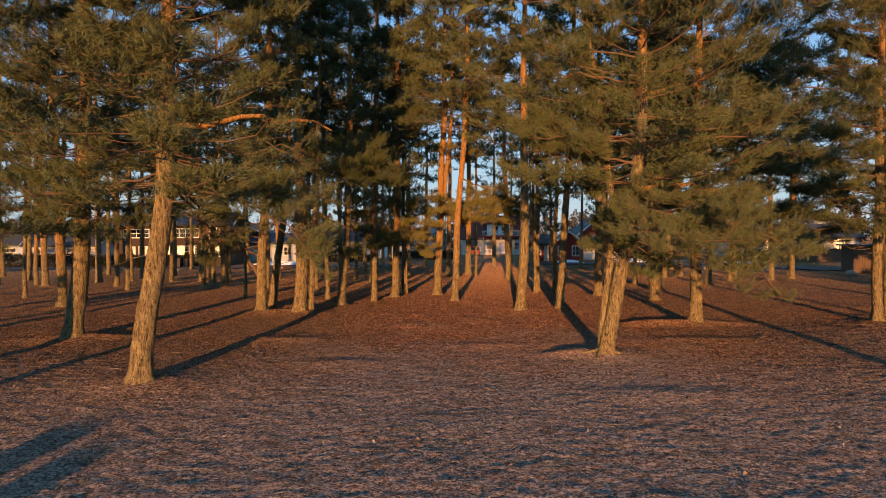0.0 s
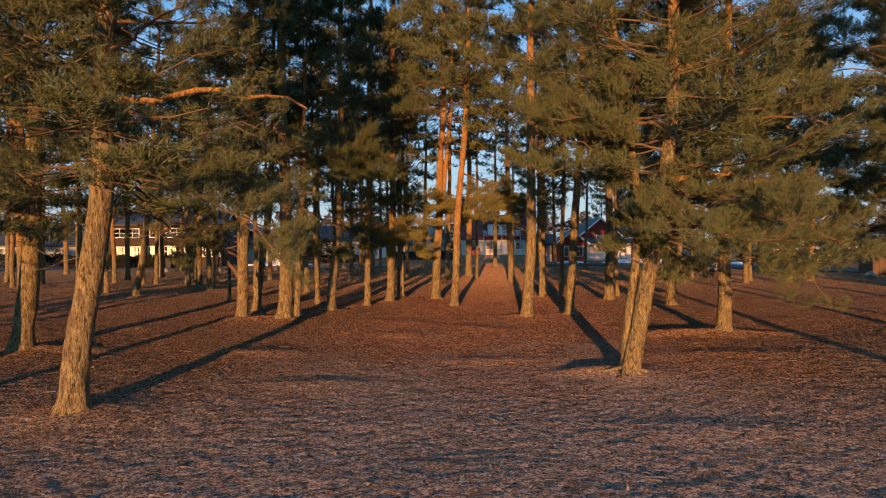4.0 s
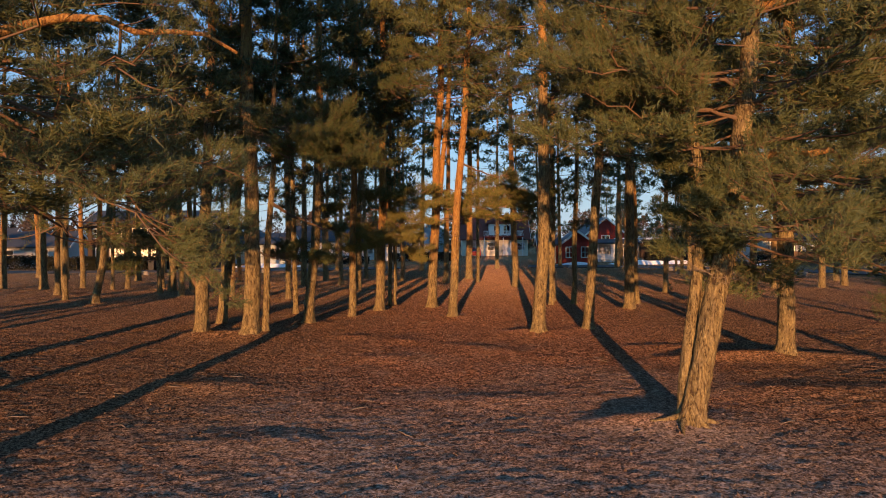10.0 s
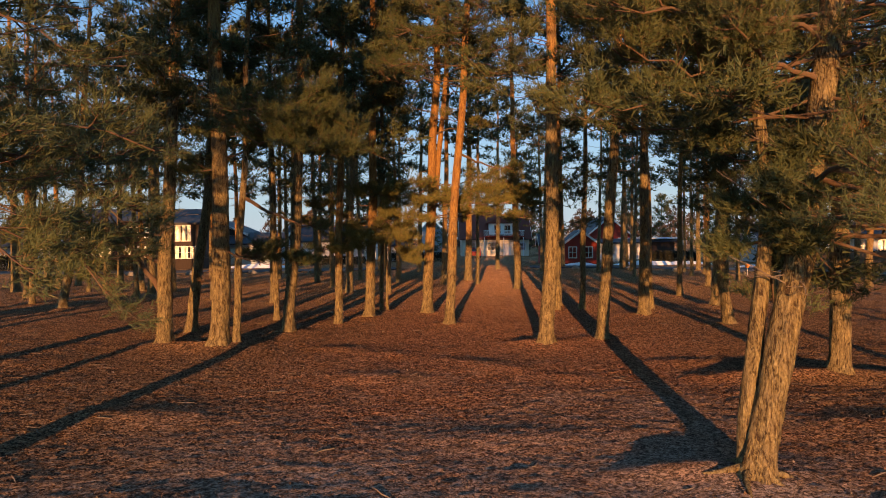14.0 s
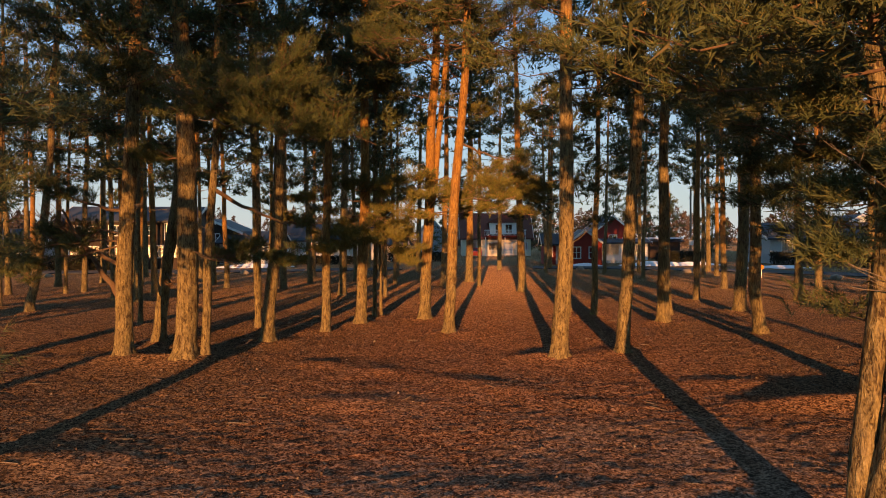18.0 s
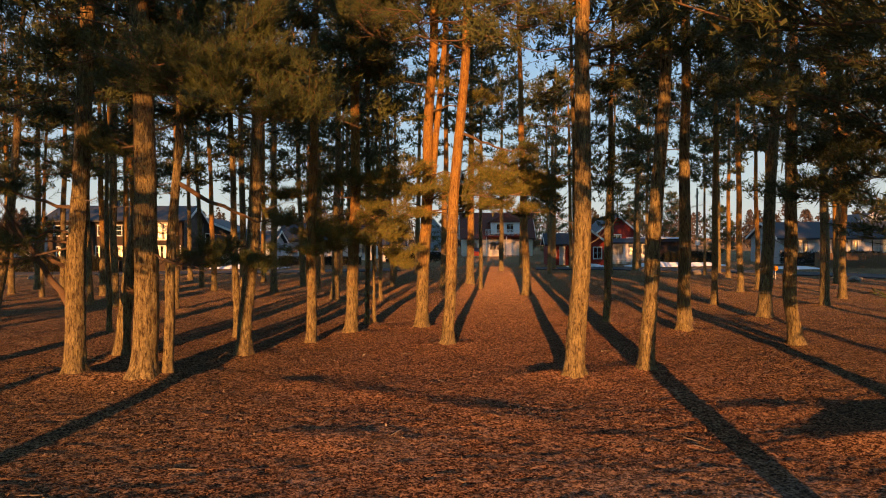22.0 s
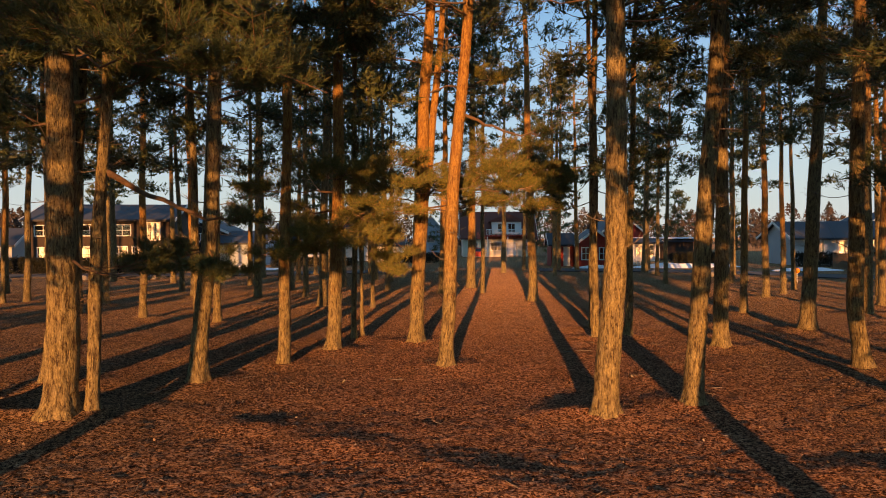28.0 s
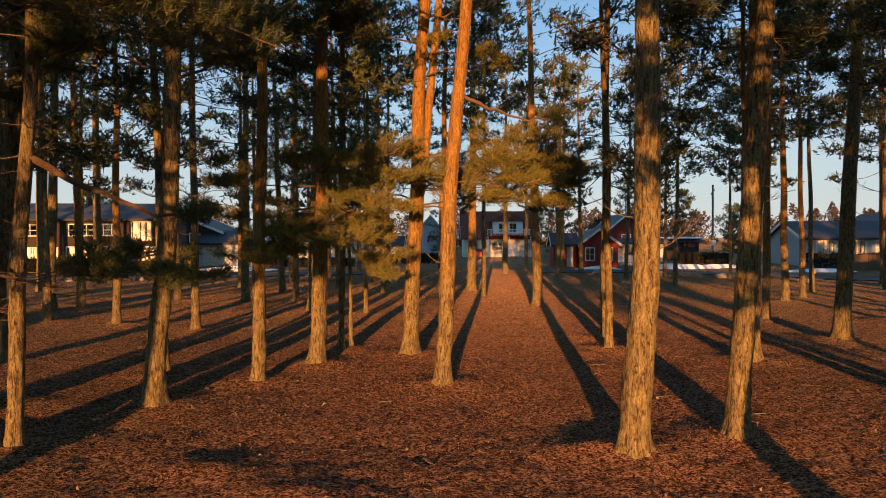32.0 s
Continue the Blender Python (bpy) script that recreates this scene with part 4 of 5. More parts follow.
def pine(spec, seed):
    rng = np.random.default_rng(seed)
    x, y = spec["at"]
    detail, h, base, rad, d = spec["detail"], spec["h"], spec["base"], spec["rad"], spec["d"]
    gz = float(ground_height(np.array([x]), np.array([y]), False)[0]) * float(np.clip((75 - y) / 30, 0, 1)) - 0.03
    tree = thing("pine_tree", pose(x, y, gz), spec["label"], "tree", "pines of the grove")
    bark = ORANGE_BARK if spec.get("bark") else BARK
    me, zs, P, r = trunk_mesh(spec["knots"], d, h, detail, seed, bark=bark)
    part("trunk", me, BARK, tree)
    lines_all, rad_all = [], []
    if "stem" in spec:
        z0, kn, ds = spec["stem"]
        me2, zs2, P2, r2 = trunk_mesh([(k[0], k[1], k[2]) for k in kn], ds, kn[-1][0], detail, seed + 50, z0=kn[0][0], flare=False, bark=bark)
        part("second_stem", me2, BARK, tree)
    detail = spec.get("crown_detail", detail)
    nb, per, tufts = BRANCHES[detail]
    nb = int(nb * spec.get("dense", 1) * (0.78 if detail == 1 and y > 54 else 1))
    u = (np.arange(nb) + rng.random(nb)) / nb
    cut = 99 if spec.get("full") else 3.2 + 0.375 * max(12, y)
    if detail > 1:  # boughs stand in whorls, one for each year of growth
        u = (np.floor(u * nb / 5) * 5 + 2.5) / nb + rng.normal(size=nb) * 0.24 / nb * 5
    zb = base + (h - 0.4 - base) * np.clip(u, 0, 1)
    keep = zb < cut
    u, zb = u[keep], zb[keep]
    n = len(zb)
    az = np.arange(n) * 2.39996 + rng.random(n) * 0.8 + seed
    start = np.stack([np.interp(zb, zs, P[:, 0]), np.interp(zb, zs, P[:, 1]), zb], -1)
    prof = (0.75 + 0.25 * np.clip(u * 6, 0, 1)) * (1.03 - u) ** 0.5 * (0.28 + 0.77 * rng.random(n) ** 0.7)
    L = rad * prof
    if y < 24:  # the open lane of the avenue stays free of boughs
        reach = x + start[:, 0] + np.cos(az) * L
        free = np.where(x > 0, np.where(zb > 4.2, 1.6, 2.3) + 0.5 * rng.random(n), -2.6 - 0.5 * rng.random(n))
        over = (reach < free) if x > 0 else (reach > free)
        L = np.where(over, np.clip((free - x - start[:, 0]) / (np.cos(az) + 1e-6), 0.5, None), L)
        if 0 < x < 6:  # no low boughs towards the lane
            L = np.where((np.cos(az) < -0.1) & (zb < 3.9), 0.25, L)
    rise = -0.22 + 0.75 * u + 0.25 * rng.random(n)
    lines = arcs(start, az, L, rise, 0.15 + 0.2 * rng.random(n))
    br = (0.006 + 0.0040 * L)[:, None] * np.linspace(1, 0.3, 6)[None, :] * (1 if detail > 1 else 1.3)
    tw = clear_lane(twigs_on(lines, per, rng, {3: 0.36, 2: 0.4, 1: 0.3}[detail], 0.36), x, y)
    if detail > 1:
        for i in range(n):
            V, Q = tubes(lines[i:i + 1], br[i:i + 1], 6)
            part("branch", mesh_of("branch", V, [Q], BRANCH, True), BRANCH, tree)
    else:
        V, Q = tubes(lines, br, 3)
        part("branchwork", mesh_of("branchwork", V, [Q], BRANCH, True), BRANCH, tree)["kind"] = "stuff"
    if detail > 1:
        tw_keep = tw[::2, ::3] if detail == 3 else tw[::3, ::3]
        V, Q = tubes(tw_keep, np.repeat(np.array([[0.008, 0.004]]) * (1.0 if detail == 3 else 1.5), len(tw_keep), 0), 3)
        part("twig_growth", mesh_of("twig_growth", V, [Q], BRANCH, True), BRANCH, tree)["kind"] = "stuff"
    pos, dirs = tufts_on(tw, tufts, rng, {3: 0.06, 2: 0.09, 1: 0.18}[detail], {3: 0.42, 2: 0.45, 1: 0.35}[detail])
    if len(tw):  # coarse blades added inside each bough to thicken its shade, coloured as if shaded
        k = {3: 9, 2: 4, 1: 1}[detail]
        mid = np.repeat(tw[:, 1], k, 0) + rng.normal(size=(k * len(tw), 3)) * np.array([0.14, 0.14, 0.07])
        away = unit(np.repeat(tw[:, -1] - tw[:, 0], k, 0) + rng.normal(size=mid.shape) * 0.3)
        flat = unit(np.cross(away, rng.normal(size=mid.shape) * 0.7 + np.array([0, 0, 0.6]))) * {3: 0.014, 2: 0.024, 1: 0.06}[detail]
        V = np.stack([mid - flat, mid + flat, mid + away * {3: 0.22, 2: 0.28, 1: 0.36}[detail]], 1).reshape(-1, 3)
        part("inner_needles", mesh_of("inner_needles", V, [np.arange(len(V)).reshape(-1, 3)], SHADE_NEEDLES), SHADE_NEEDLES, tree)["kind"] = "stuff"
    sprays = []
    for z, azd, ll, dz, lr, *bare in spec.get("limbs", ()):
        st = np.array([[np.interp(z, zs, P[:, 0]), np.interp(z, zs, P[:, 1]), z]])
        line = arcs(st, np.array([radians(azd)]), np.array([ll]), np.array([dz / ll]), np.array([rng.uniform(-0.35, 0.25)]), 10)
        line[0, 2:-1] += rng.normal(size=(7, 3)) * 0.03 * ll / 2
        leafy = (z > 2.6 or spec.get("tufted")) and not bare
        LV, LQ = tubes(line, (0.5 if ll > 3.4 and y > 24 else 0.75 if leafy else 1.0) * lr * np.linspace(1.1, 0.3, 10)[None, :], 9)
        part("limb", mesh_of("limb", LV, [LQ], ORANGE_BARK if lr > 0.08 and z > 3.5 else BRANCH, True), BRANCH, tree)
        t1 = clear_lane(twigs_on(line, (13 if ll > 3.4 and y > 24 else 11) if leafy else 9, rng, 0.8 if bare else (0.6 if ll > 3.4 else 0.25), 0.4 if spec.get("tufted") else (0.8 if leafy else 0.5)), x, y)
        t2 = clear_lane(twigs_on(t1, 9 if ll > 3.4 and y > 24 else 7, rng, 0.2, 0.5 if spec.get("tufted") else 0.9), x, y)
        for tw_set, r0 in ((t1, 0.011), (t2, 0.006)):
            if len(tw_set):
                SV, SQ = tubes(tw_set, np.repeat(r0 * np.array([[1.0, 0.8, 0.6, 0.4]]), len(tw_set), 0), 3)
                part("twig_growth", mesh_of("twig_growth", SV, [SQ], SUNLIT_TWIG if spec.get("tufted") else BRANCH, True), BRANCH, tree)["kind"] = "stuff"
        if bare and len(t2):
            sprays.append(tufts_on(t2[::2], 4, rng, 0.05, 0.4))
        if leafy and len(t2):
            sprays.append(tufts_on(t2, 5, rng, 0.05, 0.45 if spec.get("tufted") else 0.25))
    if sprays:
        p2, d2 = np.concatenate([q[0] for q in sprays]), np.concatenate([q[1] for q in sprays])
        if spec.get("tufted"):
            part("low_foliage", tuft_mesh(p2, d2, 3, rng, 1.0, SUNLIT_GOLD_NEEDLES), SUNLIT_GOLD_NEEDLES, tree, "low-bough needles tinted golden for the evening sun")["kind"] = "stuff"
        else:
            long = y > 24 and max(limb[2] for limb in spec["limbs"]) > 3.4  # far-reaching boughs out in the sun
            green = SUNLIT_TINT_NEEDLES if long else NEEDLES
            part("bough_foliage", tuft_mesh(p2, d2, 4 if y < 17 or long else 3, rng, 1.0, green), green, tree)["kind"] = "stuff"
    if "stem" in spec:
        k2 = 26
        z2 = np.linspace(max(base, zs2[0] + 2.2), zs2[-1] - 0.3, k2)
        s2 = np.stack([np.interp(z2, zs2, P2[:, 0]), np.interp(z2, zs2, P2[:, 1]), z2], -1)
        l2 = arcs(s2, np.arange(k2) * 2.4 + 1, rad * 0.7 * (1.1 - np.linspace(0, 1, k2)) * np.where((np.cos(np.arange(k2) * 2.4 + 1) < -0.1) & (y < 24), 0.2, 1.0), np.linspace(-0.1, 0.6, k2), np.full(k2, 0.2))
        w2 = clear_lane(twigs_on(l2, per, rng), x, y)
        for i in range(k2):
            SV, SQ = tubes(l2[i:i + 1], 0.022 * np.linspace(1, 0.3, 6)[None, :], 5)
            part("branch", mesh_of("branch", SV, [SQ], BRANCH, True), BRANCH, tree)
        p2, d2 = tufts_on(w2, tufts, rng, 0.07)
        pos, dirs = np.concatenate([pos, p2]), np.concatenate([dirs, d2])
    part("crown", tuft_mesh(pos, dirs, 0 if detail == 1 and 24 < y < 46 else detail, rng, 1.0 if detail == 1 and 24 < y < 46 else spec.get("coarse", 1.2 if detail == 1 else 1.0), fewer=2 if detail == 1 and y > 46 else 0), NEEDLES, tree)["kind"] = "stuff"
    if h > cut + 1:  # the top of the crown, above the view; detail 3 gets oversized blades for shade
        k3 = int((6.5 if detail == 3 else 3.4) * (h - cut))
        u3 = (np.arange(k3) + rng.random(k3)) / k3
        z3 = max(cut, base) + (h - 0.4 - max(cut, base)) * u3
        s3 = np.stack([np.interp(z3, zs, P[:, 0]), np.interp(z3, zs, P[:, 1]), z3], -1)
        l3 = arcs(s3, np.arange(k3) * 2.4 + seed, rad * (1.05 - u3) ** 0.6 * (0.4 + 0.6 * rng.random(k3)), 0.1 + 0.5 * u3, np.full(k3, 0.2))
        V, Q = tubes(l3, 0.02 * np.repeat(np.linspace(1, 0.3, 6)[None, :], k3, 0), 3)
        part("branchwork", mesh_of("branchwork", V, [Q], BRANCH, True), BRANCH, tree)["kind"] = "stuff"
        p3, d3 = tufts_on(clear_lane(twigs_on(l3, 8, rng, 0.2), x, y), 6, rng, 0.15)
        part("upper_crown", tuft_mesh(p3, d3, 1, rng, 1.9 if detail == 3 else 1.0), NEEDLES, tree)["kind"] = "stuff"
    if detail > 1:
        nd = 9
        zd = 2.2 + (max(base, 3.5) - 1.9) * rng.random(nd)
        sd = np.stack([np.interp(zd, zs, P[:, 0]), np.interp(zd, zs, P[:, 1]), zd], -1)
        ld = arcs(sd, rng.random(nd) * 6.28, 0.3 + 1.0 * rng.random(nd) ** 2, rng.uniform(-0.4, 0.5, nd), rng.uniform(-0.3, 0.5, nd))
        for i in range(nd):
            td = twigs_on(ld[i:i + 1], 5, rng, 0.2)
            V, Q = tubes(ld[i:i + 1], 0.011 * np.linspace(1, 0.25, 6)[None, :], 4)
            V2, Q2 = tubes(td, np.repeat(np.array([[0.005, 0.004, 0.003, 0.002]]), len(td), 0), 3)
            part("dead_branch", mesh_of("dead_branch", np.concatenate([V, V2]), [Q, Q2 + len(V)], DEAD, True), DEAD, tree)
    if spec.get("roots"):
        for azd, ll, rr in ((178, 1.05, 0.036), (222, 0.6, 0.045), (-18, 0.8, 0.036), (-65, 0.5, 0.045), (100, 0.7, 0.04)):
            line = arcs(np.array([[0.0, 0.0, 0.13]]), np.array([radians(azd)]), np.array([ll]), np.array([-0.17 / ll]), np.array([0.05]), 9)
            LV, LQ = tubes(line, rr * np.linspace(1.5, 0.35, 9)[None, :], 9)
            part("root", mesh_of("root", LV, [LQ], BARK, True), BARK, tree, "exposed root running over the ground")
    return tree


for number, spec in enumerate(EDGE):
    pine(spec, 11 + number)
rg = random.Random(4)
for number, (gx, gy, gd, gdet) in enumerate(GROVE):
    gh = 9 + 22 * min(gd, 0.4) + rg.uniform(-1, 1)
    lean = rg.uniform(-0.5, 0.5)
    thick = -7.5 < gx < -1.5 and 29 < gy < 62  # the closed dark part of the grove
    gh += 3.5 if thick else 0
    lab = "thin young Scots pine among taller ones" if gd < 0.21 else ("stout Scots pine with a bare reddish trunk" if gd > 0.36 else "slender Scots pine with a long bare trunk")
    pine(dict(at=(gx, gy), d=gd, bark="orange" if rg.random() < 0.45 else "", base=(4.6 if gd > 0.21 else 4.0) + rg.uniform(-0.8, 1.4) + (2.0 if gx > 8 else (1.4 if gx < -8 and gy > 33 else (1.5 if gx < -10 else 0))) + (0.8 if -8 < gx < -2 and 30 < gy < 60 else 0) + (3.6 if -3 < gx < 7 and gy > 40 else 0), rad=1.7 + 4.6 * gd + (0.9 if -10 < gx < -2 and 30 < gy < 54 else 0), h=gh, detail=gdet, crown_detail=2 if gdet == 2 and gy < 31 else 1, dense=1.25 if thick else (0.8 if gx < -8 else 1.1), label=lab, limbs=(),
              knots=[(0, 0, 0), (2, 0.1 * lean, 0), (6, 0.4 * lean, 0.1 * lean), (gh, lean, 0.3 * lean)]), 100 + number)
for number, (gx, gy) in enumerate(SHADE_PINES):
    pine(dict(at=(gx, gy), d=0.4, base=2.6 if gy > 6 else (4.6 if gx > 0 else 6.8), rad=(2.0 if gx > 0 else 3.2) if gy < 6 else 4.2, h=15, detail=2 if -16 < gx < -11 and gy > 6 else 1, full=gx > 0 or gx < -42, dense=1.5 if gy < 6 else 0.9 if gx > 20 or gx < -42 else 0.8, coarse=1.0 if -16 < gx < -11 and gy > 6 else 2.4, label="low-crowned Scots pine added beside the grove to cast shade", limbs=(), knots=[(0, 0, 0), (15, 0.3, 0)]), 400 + number)


# ---- houses and gardens beyond the grove ----
def wall_with_openings(w, h, t, holes):
    """One closed wall along x, front at y = 0, with openings that go through: holes are x0, x1, z0, z1."""
    xs = sorted({0, w, *[v for o in holes for v in o[:2]]})
    zs = sorted({0, h, *[v for o in holes for v in o[2:]]})
    bm = bmesh.new()
    known = {}

    def vert(i, j, k):
        if (i, j, k) not in known:
            known[i, j, k] = bm.verts.new((xs[i], t * k, zs[j]))
        return known[i, j, k]

    def solid(i, j):
        if not (0 <= i < len(xs) - 1 and 0 <= j < len(zs) - 1):
            return False
        mx, mz = (xs[i] + xs[i + 1]) / 2, (zs[j] + zs[j + 1]) / 2
        return not any(a < mx < b and c < mz < e for a, b, c, e in holes)

    for i in range(len(xs) - 1):
        for j in range(len(zs) - 1):
            if not solid(i, j):
                continue
            for k in (0, 1):
                bm.faces.new([vert(i, j, k), vert(i + 1, j, k), vert(i + 1, j + 1, k), vert(i, j + 1, k)])
            for di, dj, (p, q) in ((-1, 0, ((i, j), (i, j + 1))), (1, 0, ((i + 1, j), (i + 1, j + 1))), (0, -1, ((i, j), (i + 1, j))), (0, 1, ((i, j + 1), (i + 1, j + 1)))):
                if not solid(i + di, j + dj):
                    bm.faces.new([vert(*p, 0), vert(*q, 0), vert(*q, 1), vert(*p, 1)])
    return bm


def window_parts(house, x0, x1, z0, z1, curtain=False, bars=1, trim=WHITE):
    bm = bmesh.new()
    f = 0.09
    for a in ((x0 - f, x1 + f, z1, z1 + f), (x0 - f, x1 + f, z0 - f, z0), (x0 - f, x0, z0, z1), (x1, x1 + f, z0, z1)):
        box(a[0], a[1], -0.04, 0.06, a[2], a[3], bm=bm)
    win = part("window", bm, trim, house)
    for i in range(1, bars + 1):
        xm = x0 + (x1 - x0) * i / (bars + 1)
        part("glazing_bar", box(xm - 0.03, xm + 0.03, 0.02, 0.07, z0, z1), trim, win)
    zm = (z0 + z1) / 2
    part("glazing_bar", box(x0, x1, 0.025, 0.065, zm - 0.025, zm + 0.025), trim, win)
    pane = part("pane", box(x0, x1, 0.07, 0.085, z0, z1), GLASS, win)
    pane.visible_shadow = False
    # pale curtains that also stand in for sun glare on the panes
    if curtain:
        for xa, xb in ((0.03, 0.40), (0.47, 0.70), (0.80, 0.97)):
            part("curtain", box(x0 + xa * (x1 - x0), x0 + xb * (x1 - x0), 0.16, 0.18, z0, z1), CURTAIN, win, "pale curtain behind the glass, doubling as sun glare")


def gable_house(name, m, w, dep, eave, ridge, wall, roof, label, wins=(), doors=(), gable_front=False, over=0.45, trim=WHITE, chimney=None, curtain=False, curtain_to=9.0):
    """x along the front, y to the back. wins: x, z, width, height, bars; doors: x, width, height."""
    ho = thing(name, m, label, "house")
    holes = [(x, x + ww, z, z + hh) for x, z, ww, hh, _ in wins] + [(x, x + ww, 0, hh) for x, ww, hh in doors]
    part("front_wall", wall_with_openings(w, eave, 0.2, holes), wall, ho)
    part("back_wall", box(0, w, dep - 0.2, dep, 0, eave), wall, ho)
    part("side_wall", box(0, 0.2, 0.2, dep - 0.2, 0, eave), wall, ho)
    part("side_wall", box(w - 0.2, w, 0.2, dep - 0.2, 0, eave), wall, ho)
    if gable_front:
        for ya, yb in ((0, 0.2), (dep - 0.2, dep)):
            part("gable", prism([(0, eave), (w, eave), (w / 2, ridge)], ya, yb), wall, ho)
        run, rise = w / 2, ridge - eave
        k = over * rise / run
        for sgn in (-1, 1):
            xo, xi = w / 2 + sgn * (run + over), w / 2
            part("roof", prism([(xi, ridge), (xo, eave - k), (xo, eave - k + 0.16), (xi, ridge + 0.16)], -over, dep + over), roof, ho)
            for ya in (-over - 0.04, dep + over):
                part("bargeboard", prism([(xi, ridge - 0.08), (xo, eave - k - 0.08), (xo, eave - k + 0.19), (xi, ridge + 0.19)], ya, ya + 0.04), trim, ho)
    else:
        for xa in (0, w - 0.2):
            bm = prism([(0, eave), (dep, eave), (dep / 2, ridge)], xa, xa + 0.2)
            bmesh.ops.transform(bm, matrix=Matrix(((0, 1, 0, 0), (1, 0, 0, 0), (0, 0, 1, 0), (0, 0, 0, 1))), verts=bm.verts)
            part("gable", bm, wall, ho)
        run, rise = dep / 2, ridge - eave
        k = over * rise / run
        for sgn in (-1, 1):
            yo, yi = dep / 2 + sgn * (run + over), dep / 2
            bm = prism([(yi, ridge), (yo, eave - k), (yo, eave - k + 0.16), (yi, ridge + 0.16)], -over, w + over)
            bmesh.ops.transform(bm, matrix=Matrix(((0, 1, 0, 0), (1, 0, 0, 0), (0, 0, 1, 0), (0, 0, 0, 1))), verts=bm.verts)
            part("roof", bm, roof, ho)
            for xa in (-over - 0.04, w + over):
                bm = prism([(yi, ridge - 0.08), (yo, eave - k - 0.08), (yo, eave - k + 0.19), (yi, ridge + 0.19)], xa, xa + 0.04)
                bmesh.ops.transform(bm, matrix=Matrix(((0, 1, 0, 0), (1, 0, 0, 0), (0, 0, 1, 0), (0, 0, 0, 1))), verts=bm.verts)
                part("bargeboard", bm, trim, ho)
        part("gutter", box(-over, w + over, -over - 0.12, -over - 0.01, eave - k - 0.02, eave - k + 0.08), DARK, ho)
    for x, z, ww, hh, bars in wins:
        window_parts(ho, x, x + ww, z, z + hh, curtain and z < curtain_to, bars, trim)
    for x, ww, hh in doors:
        dr = part("door", box(x + 0.05, x + ww - 0.05, 0.06, 0.12, 0.03, hh - 0.05, 0.01), trim, ho)
        part("door_case", box(x - 0.08, x + ww + 0.08, -0.03, 0.03, hh, hh + 0.1), trim, dr)
        part("handle", box(x + 0.12, x + 0.24, 0.02, 0.06, 1.0, 1.04), DARK, dr)
    if chimney:
        cx, cy = chimney
        ch = part("chimney", box(cx, cx + 0.5, cy, cy + 0.5, ridge - 0.6, ridge + 0.9), DARK, ho)
        part("chimney_cap", box(cx - 0.06, cx + 0.56, cy - 0.06, cy + 0.56, ridge + 0.9, ridge + 0.98), DARK, ch)
    return ho


# dark two-storey house on the west side
gable_house("dark_house", pose(-36.0, 70.5, 0, 0, 0, 8), 12.0, 8, 4.7, 6.1, BROWN, GREYROOF, "dark-stained two-storey wooden house with long bands of bright windows",
            [(0.8, 1.1, 0.9, 1.1, 1), (2.2, 1.1, 1.2, 1.1, 1), (4.2, 1.15, 4.0, 1.1, 5), (8.7, 1.15, 2.9, 1.1, 4), (0.6, 3.3, 2.6, 0.85, 3), (4.4, 3.3, 4.1, 0.9, 5), (9.5, 2.9, 1.5, 1.5, 2)], chimney=(4.4, 3.6), curtain=True, curtain_to=3.0)
# dark gable house with a carport, and the pale blue garage beside it
gable_house("dark_gable_house", pose(-31.5, 86, 0, 0, 0, 3), 7.5, 9, 3.7, 5.3, BROWN, GREYROOF, "dark wooden house with a white-edged gable",
            [(1.4, 2.6, 0.9, 0.9, 1), (4.2, 2.6, 0.9, 0.9, 1)], gable_front=True)
garage = gable_house("pale_blue_garage", pose(-25.6, 84, 0, 0, 0, 3), 6.5, 7, 2.5, 3.7, PALEBLUE, GREYROOF, "pale blue garage with a cream door in the sun", [(4.6, 0.9, 0.9, 1.0, 1)])
for k in range(5):
    part("garage_door_panel", box(0.5, 2.9, -0.05, -0.005, 0.06 + 0.4 * k, 0.44 + 0.4 * k, 0.01), CREAM, garage)
# white houses between
row = gable_house("white_row_house", pose(-21.5, 97, 0), 12.5, 7, 2.8, 4.9, WHITE, GREYROOF, "long low white house with a dark roof and porch", [(1.2, 0.9, 1.2, 1.1, 1), (4.2, 0.9, 1.2, 1.1, 1), (10.4, 0.9, 1.2, 1.1, 1)], [(7.2, 0.9, 2.05)])
for k in range(4):
    part("porch_post", box(6.2 + 1.6 * k, 6.34 + 1.6 * k, -1.2, -1.06, 0, 2.4), CREAM, row)
part("porch_roof", box(5.8, 11.6, -1.4, 0.0, 2.4, 2.52), CREAM, row)
gable_house("small_white_cabin", pose(-7.6, 92, 0), 3.2, 3, 2.1, 3.0, WHITE, GREYROOF, "small white garden cabin with a dark roof", [(0.4, 0.8, 0.8, 0.9, 1)], [(1.8, 0.8, 1.95)], over=0.3)
gable_house("blue_gable_house", pose(-4.2, 125, 0), 5.0, 8, 3.8, 6.8, PALEBLUE, GREYROOF, "tall pale blue house with a steep gable", [(1.9, 2.2, 1.2, 1.2, 1)], gable_front=True)

